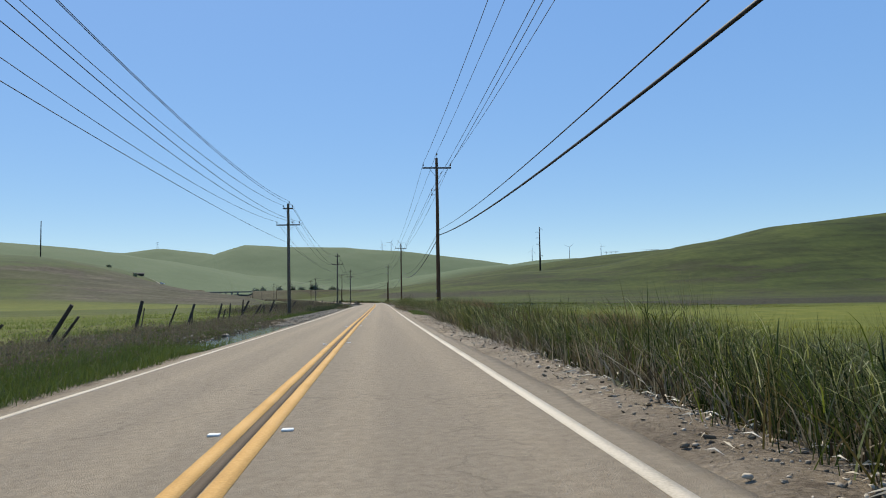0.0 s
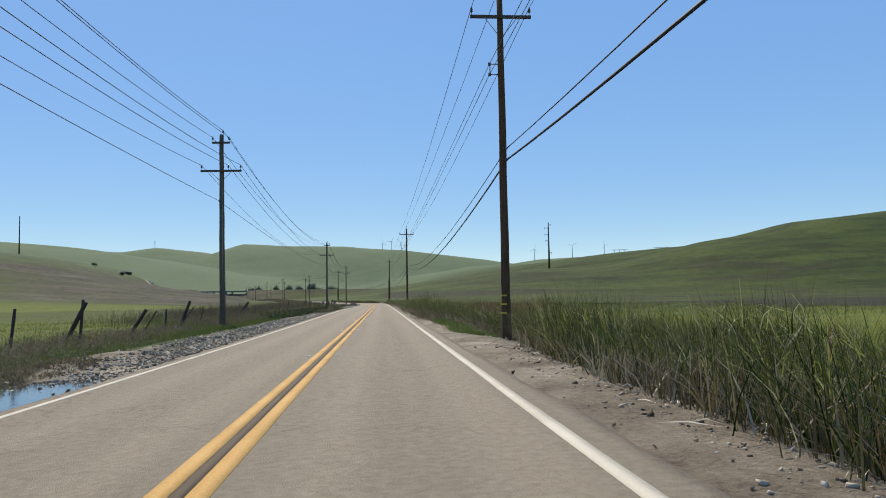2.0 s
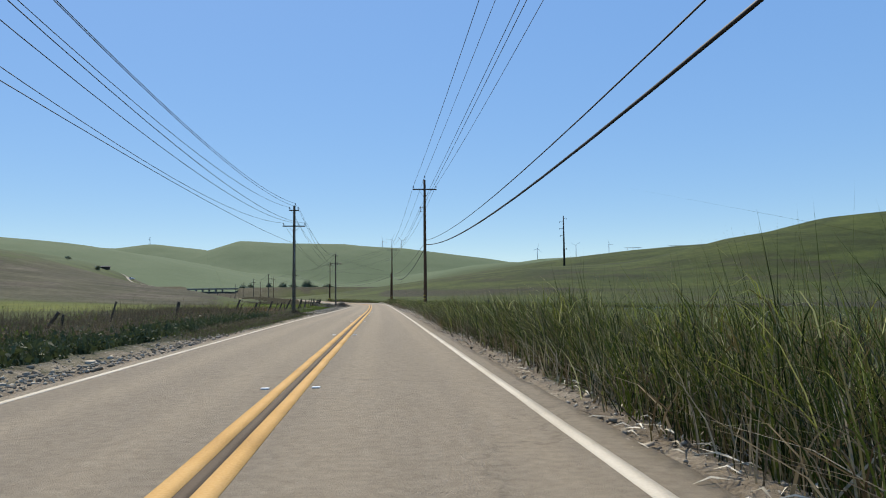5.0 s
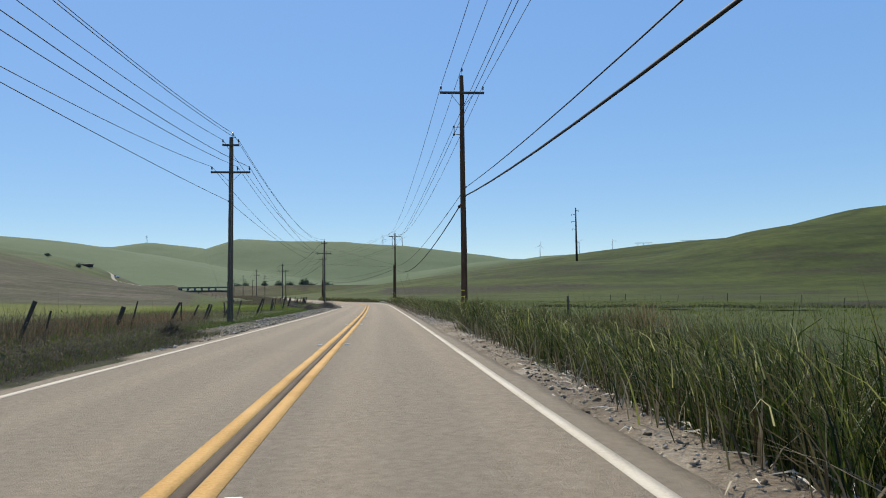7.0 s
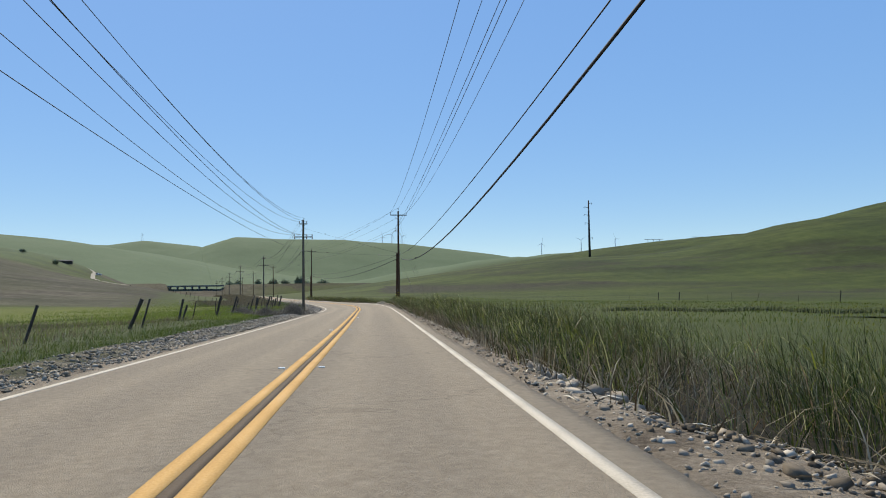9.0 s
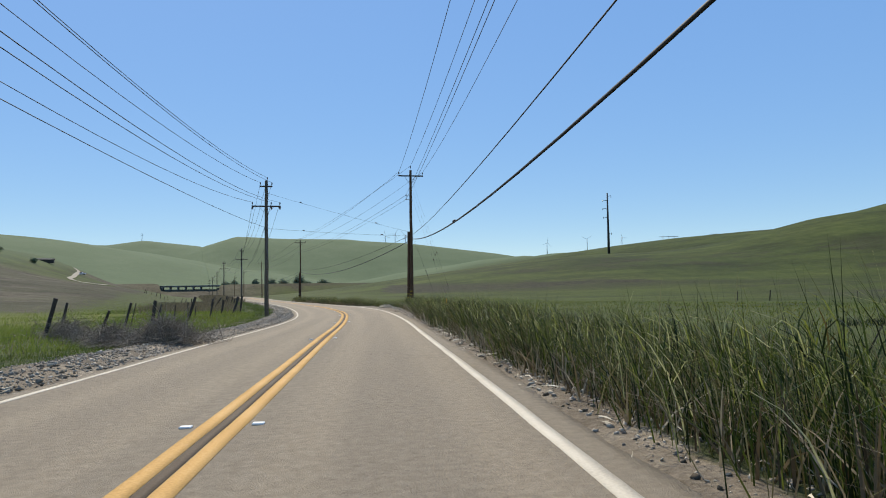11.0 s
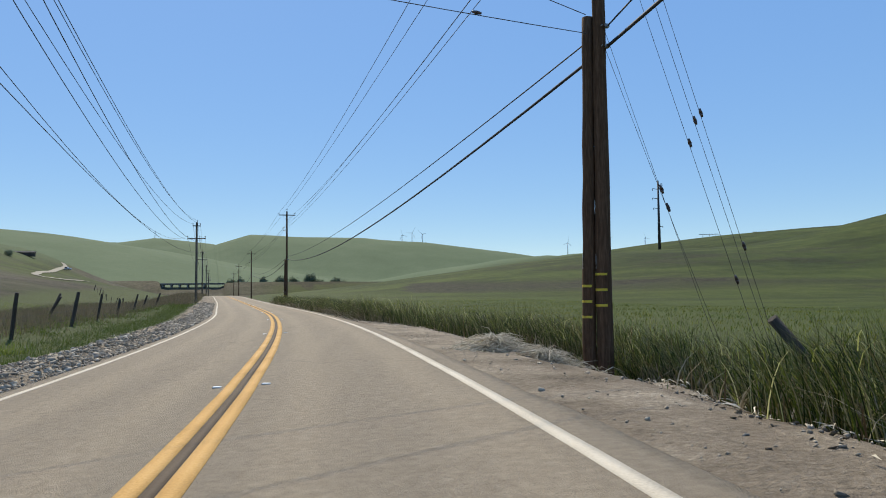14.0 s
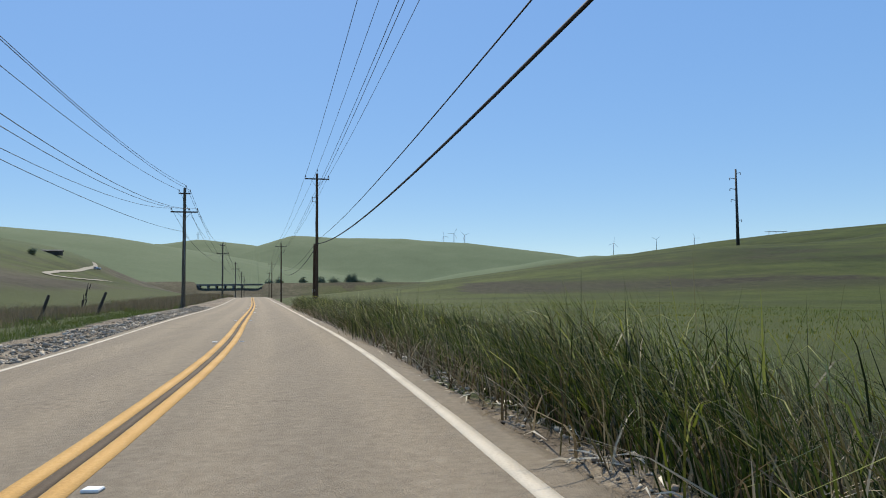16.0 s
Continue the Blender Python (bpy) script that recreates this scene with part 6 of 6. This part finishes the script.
def bridge():
    """A low railway trestle across the road: deck, girder, and bents on columns."""
    x0, x1, z = -191.0, -141.0, 13.3
    t = thing("railway_bridge", pose(x0, BANK_Y, 0), "dark low railway trestle bridge across the valley", "bridge")
    n = x1 - x0
    bm = box(bmesh.new(), (n, 5.0, 0.5), Matrix.Translation((n / 2, 0, z)), 0.08)
    part("deck", bm, M_CONC, t)
    for sy in (-1.9, 1.9):
        bm = box(bmesh.new(), (n, 0.5, 0.8), Matrix.Translation((n / 2, sy, z - 0.65)), 0.05)
        part("girder", bm, M_TIMBER, t)
    k = 2.0
    while k < n:
        gx = x0 + k
        zz = min(gz(gx, BANK_Y - 2), gz(gx, BANK_Y + 2)) - 1.0
        if abs(gx - float(road_x(BANK_Y))) > 5.5:
            bm = box(bmesh.new(), (1.0, 5.2, 0.8), Matrix.Translation((k, 0, z - 1.45)), 0.06)
            cap = part("bent_cap", bm, M_TIMBER, t)
            for sy in (-2.0, 0, 2.0):
                bm = bmesh.new()
                rod(bm, (k, sy * 1.25, zz), (k, sy, z - 1.75), 0.45, 0.4, 8)
                part("column", bm, M_TIMBER, cap)
        k += 6.5


bridge()


def tree(x, y, h, w, seed):
    """A trunk with limbs and a loose crown of many small leaf clumps."""
    rnd = random.Random(seed)
    t = thing("tree", pose(x, y, gz(x, y) - 0.3, 0, 0, rnd.uniform(0, 360)), "dark green broad tree standing beyond the railway bank", "tree", "far trees")
    bm = bmesh.new()
    rod(bm, (0, 0, 0), (rnd.uniform(-0.3, 0.3), 0, h * 0.45), h * 0.035, h * 0.022, 7)
    tips = []
    for k in range(9):
        a, e = rnd.uniform(0, 6.28), rnd.uniform(0.3, 1.1)
        s = Vector((0, 0, h * rnd.uniform(0.25, 0.45)))
        d = Vector((math.cos(a) * math.cos(e) * w, math.sin(a) * math.cos(e) * w, math.sin(e) * h * 0.5)) * rnd.uniform(0.5, 0.85)
        rod(bm, s, s + d, h * 0.014, h * 0.005, 5)
        tips.append(s + d)
    part("trunk", bm, M_BARK, t)
    rng = np.random.default_rng(seed)
    n = 2600
    lobes = np.array([(rnd.uniform(-0.55, 0.55) * w, rnd.uniform(-0.55, 0.55) * w, h * rnd.uniform(0.2, 0.7)) for _ in range(8)])
    c = np.concatenate((np.array([tuple(p) for p in tips]), lobes))[rng.integers(0, len(tips) + 8, n)] + rng.normal(0, 1, (n, 3)) * (w * 0.24, w * 0.24, h * 0.13)
    c[:, 2] = np.maximum(c[:, 2], h * 0.06)
    s = h * 0.03
    corners = rng.normal(0, 1, (n, 4, 3)) * s
    verts = (c[:, None] + corners).reshape(-1, 3)
    i = np.arange(n)[:, None] * 4
    flat = (i + np.array([0, 1, 2, 0, 2, 3])[None]).ravel()
    me = raw_mesh("crown", verts, flat, np.full(2 * n, 3), M_LEAF)
    ob = new("crown", me)
    ob.parent = t


for i, (x, y, h, w) in enumerate(((-139, 890, 12.0, 4.0), (-131, 887, 10.5, 4.5), (-113, 889, 12.5, 3.4), (-98, 886, 10.5, 5.0), (-88, 888, 12.0, 5.2), (-74, 886, 13.0, 4.6), (-68, 889, 11.0, 5.0), (-53, 887, 10.0, 5.4), (-46, 888, 9.0, 4.0))):
    tree(x, y, h, w, 70 + i)
for i, (x, y, h, w) in enumerate(((-196, 640, 3.2, 2.2), (-222, 655, 3.0, 2.4), (60, 690, 2.2, 1.8))):
    tree(x, y, h, w, 90 + i)


def barn():
    x, y = -206.0, 677.0
    z = gz(x, y) - 0.6
    t = thing("barn", pose(x, y, z - 0.6, 0, 0, 18) @ Matrix.Diagonal((0.85, 0.8, 0.62, 1)), "long low dark weathered barn on the hillside", "barn")
    bm = box(bmesh.new(), (13, 6, 3.4), Matrix.Translation((0, 0, 1.7)), 0.05)
    part("wall", bm, M_ARM, t)
    bm = bmesh.new()
    a = [bm.verts.new(p) for p in ((-7, -3.6, 3.3), (7, -3.6, 3.3), (7, 0, 4.7), (-7, 0, 4.7), (7, 3.6, 3.3), (-7, 3.6, 3.3))]
    bm.faces.new((a[0], a[1], a[2], a[3])), bm.faces.new((a[3], a[2], a[4], a[5]))
    bmesh.ops.solidify(bm, geom=list(bm.faces), thickness=0.15)
    part("roof", bm, M_CONC, t)
    for sx in (-4, 0, 4):
        bm = box(bmesh.new(), (2.2, 0.12, 2.4), Matrix.Translation((sx, -3.05, 1.3)), 0.03)
        part("door", bm, M_POST, t)


barn()


def pickup():
    x, y = -191.0, 697.0
    t = thing("pickup_truck", pose(x, y, gz(x, y), 0, 0, 80), "small white pickup truck parked on the dirt track", "pickup truck")
    bm = box(bmesh.new(), (1.8, 4.9, 0.7), Matrix.Translation((0, 0, 0.75)), 0.1)
    part("body", bm, M_TURB, t)
    bm = box(bmesh.new(), (1.65, 1.9, 0.75), Matrix.Translation((0, 0.3, 1.4)), 0.2)
    part("cab", bm, M_TURB, t)
    for sx in (-0.85, 0.85):
        for sy in (-1.5, 1.55):
            bm = bmesh.new()
            rod(bm, (sx - 0.11, sy, 0.36), (sx + 0.11, sy, 0.36), 0.36, seg=12)
            part("wheel", bm, M_CABLE, t)
    for sx in (-0.84, 0.84):
        bm = box(bmesh.new(), (0.02, 1.5, 0.45), Matrix.Translation((sx, 0.3, 1.45)), 0.005)
        part("window", bm, M_CABLE, t)


pickup()


def track():
    """A pale dirt track that winds up the slope, laid over the ground."""
    way = [(-214, 745), (-200, 716), (-185, 672), (-170, 630), (-150, 574), (-138, 545), (-128, 521), (-120, 507), (-117.5, 512), (-121, 529), (-127, 552), (-131, 575)]
    pts = []
    for i in range(len(way) - 1):
        p0, p1, p2, p3 = (np.array(way[max(0, min(len(way) - 1, j))], dtype=float) for j in (i - 1, i, i + 1, i + 2))
        for k in range(8):
            t = k / 8
            pts.append(0.5 * (2 * p1 + (p2 - p0) * t + (2 * p0 - 5 * p1 + 4 * p2 - p3) * t * t + (3 * p1 - p0 - 3 * p2 + p3) * t ** 3))
    pts = np.array(pts)
    d = np.gradient(pts, axis=0)
    nrm = np.stack((-d[:, 1], d[:, 0]), -1) / np.hypot(d[:, 0], d[:, 1])[:, None]
    offs = np.linspace(-1.2, 1.2, 5)
    grid = pts[:, None] + nrm[:, None] * offs[None, :, None]
    z = ground_z(grid[..., 0].ravel(), grid[..., 1].ravel()).reshape(grid.shape[:2]) + 0.25
    n, k = z.shape
    i = np.arange(n * k).reshape(n, k)
    q = np.stack((i[:-1, :-1], i[:-1, 1:], i[1:, 1:], i[1:, :-1]), -1).reshape(-1, 4)
    me = raw_mesh("dirt_track", np.concatenate((grid, z[..., None]), -1).reshape(-1, 3), q.ravel(), np.full(len(q), 4),
                  mat("pale_dry_dirt", [(0.26, 0.23, 0.17), (0.38, 0.34, 0.26)], 0.3, 0.95, fine=3))
    tagged(new("dirt_track", me), "pale dirt track winding up the slope", "dirt track", "", "structure")


track()
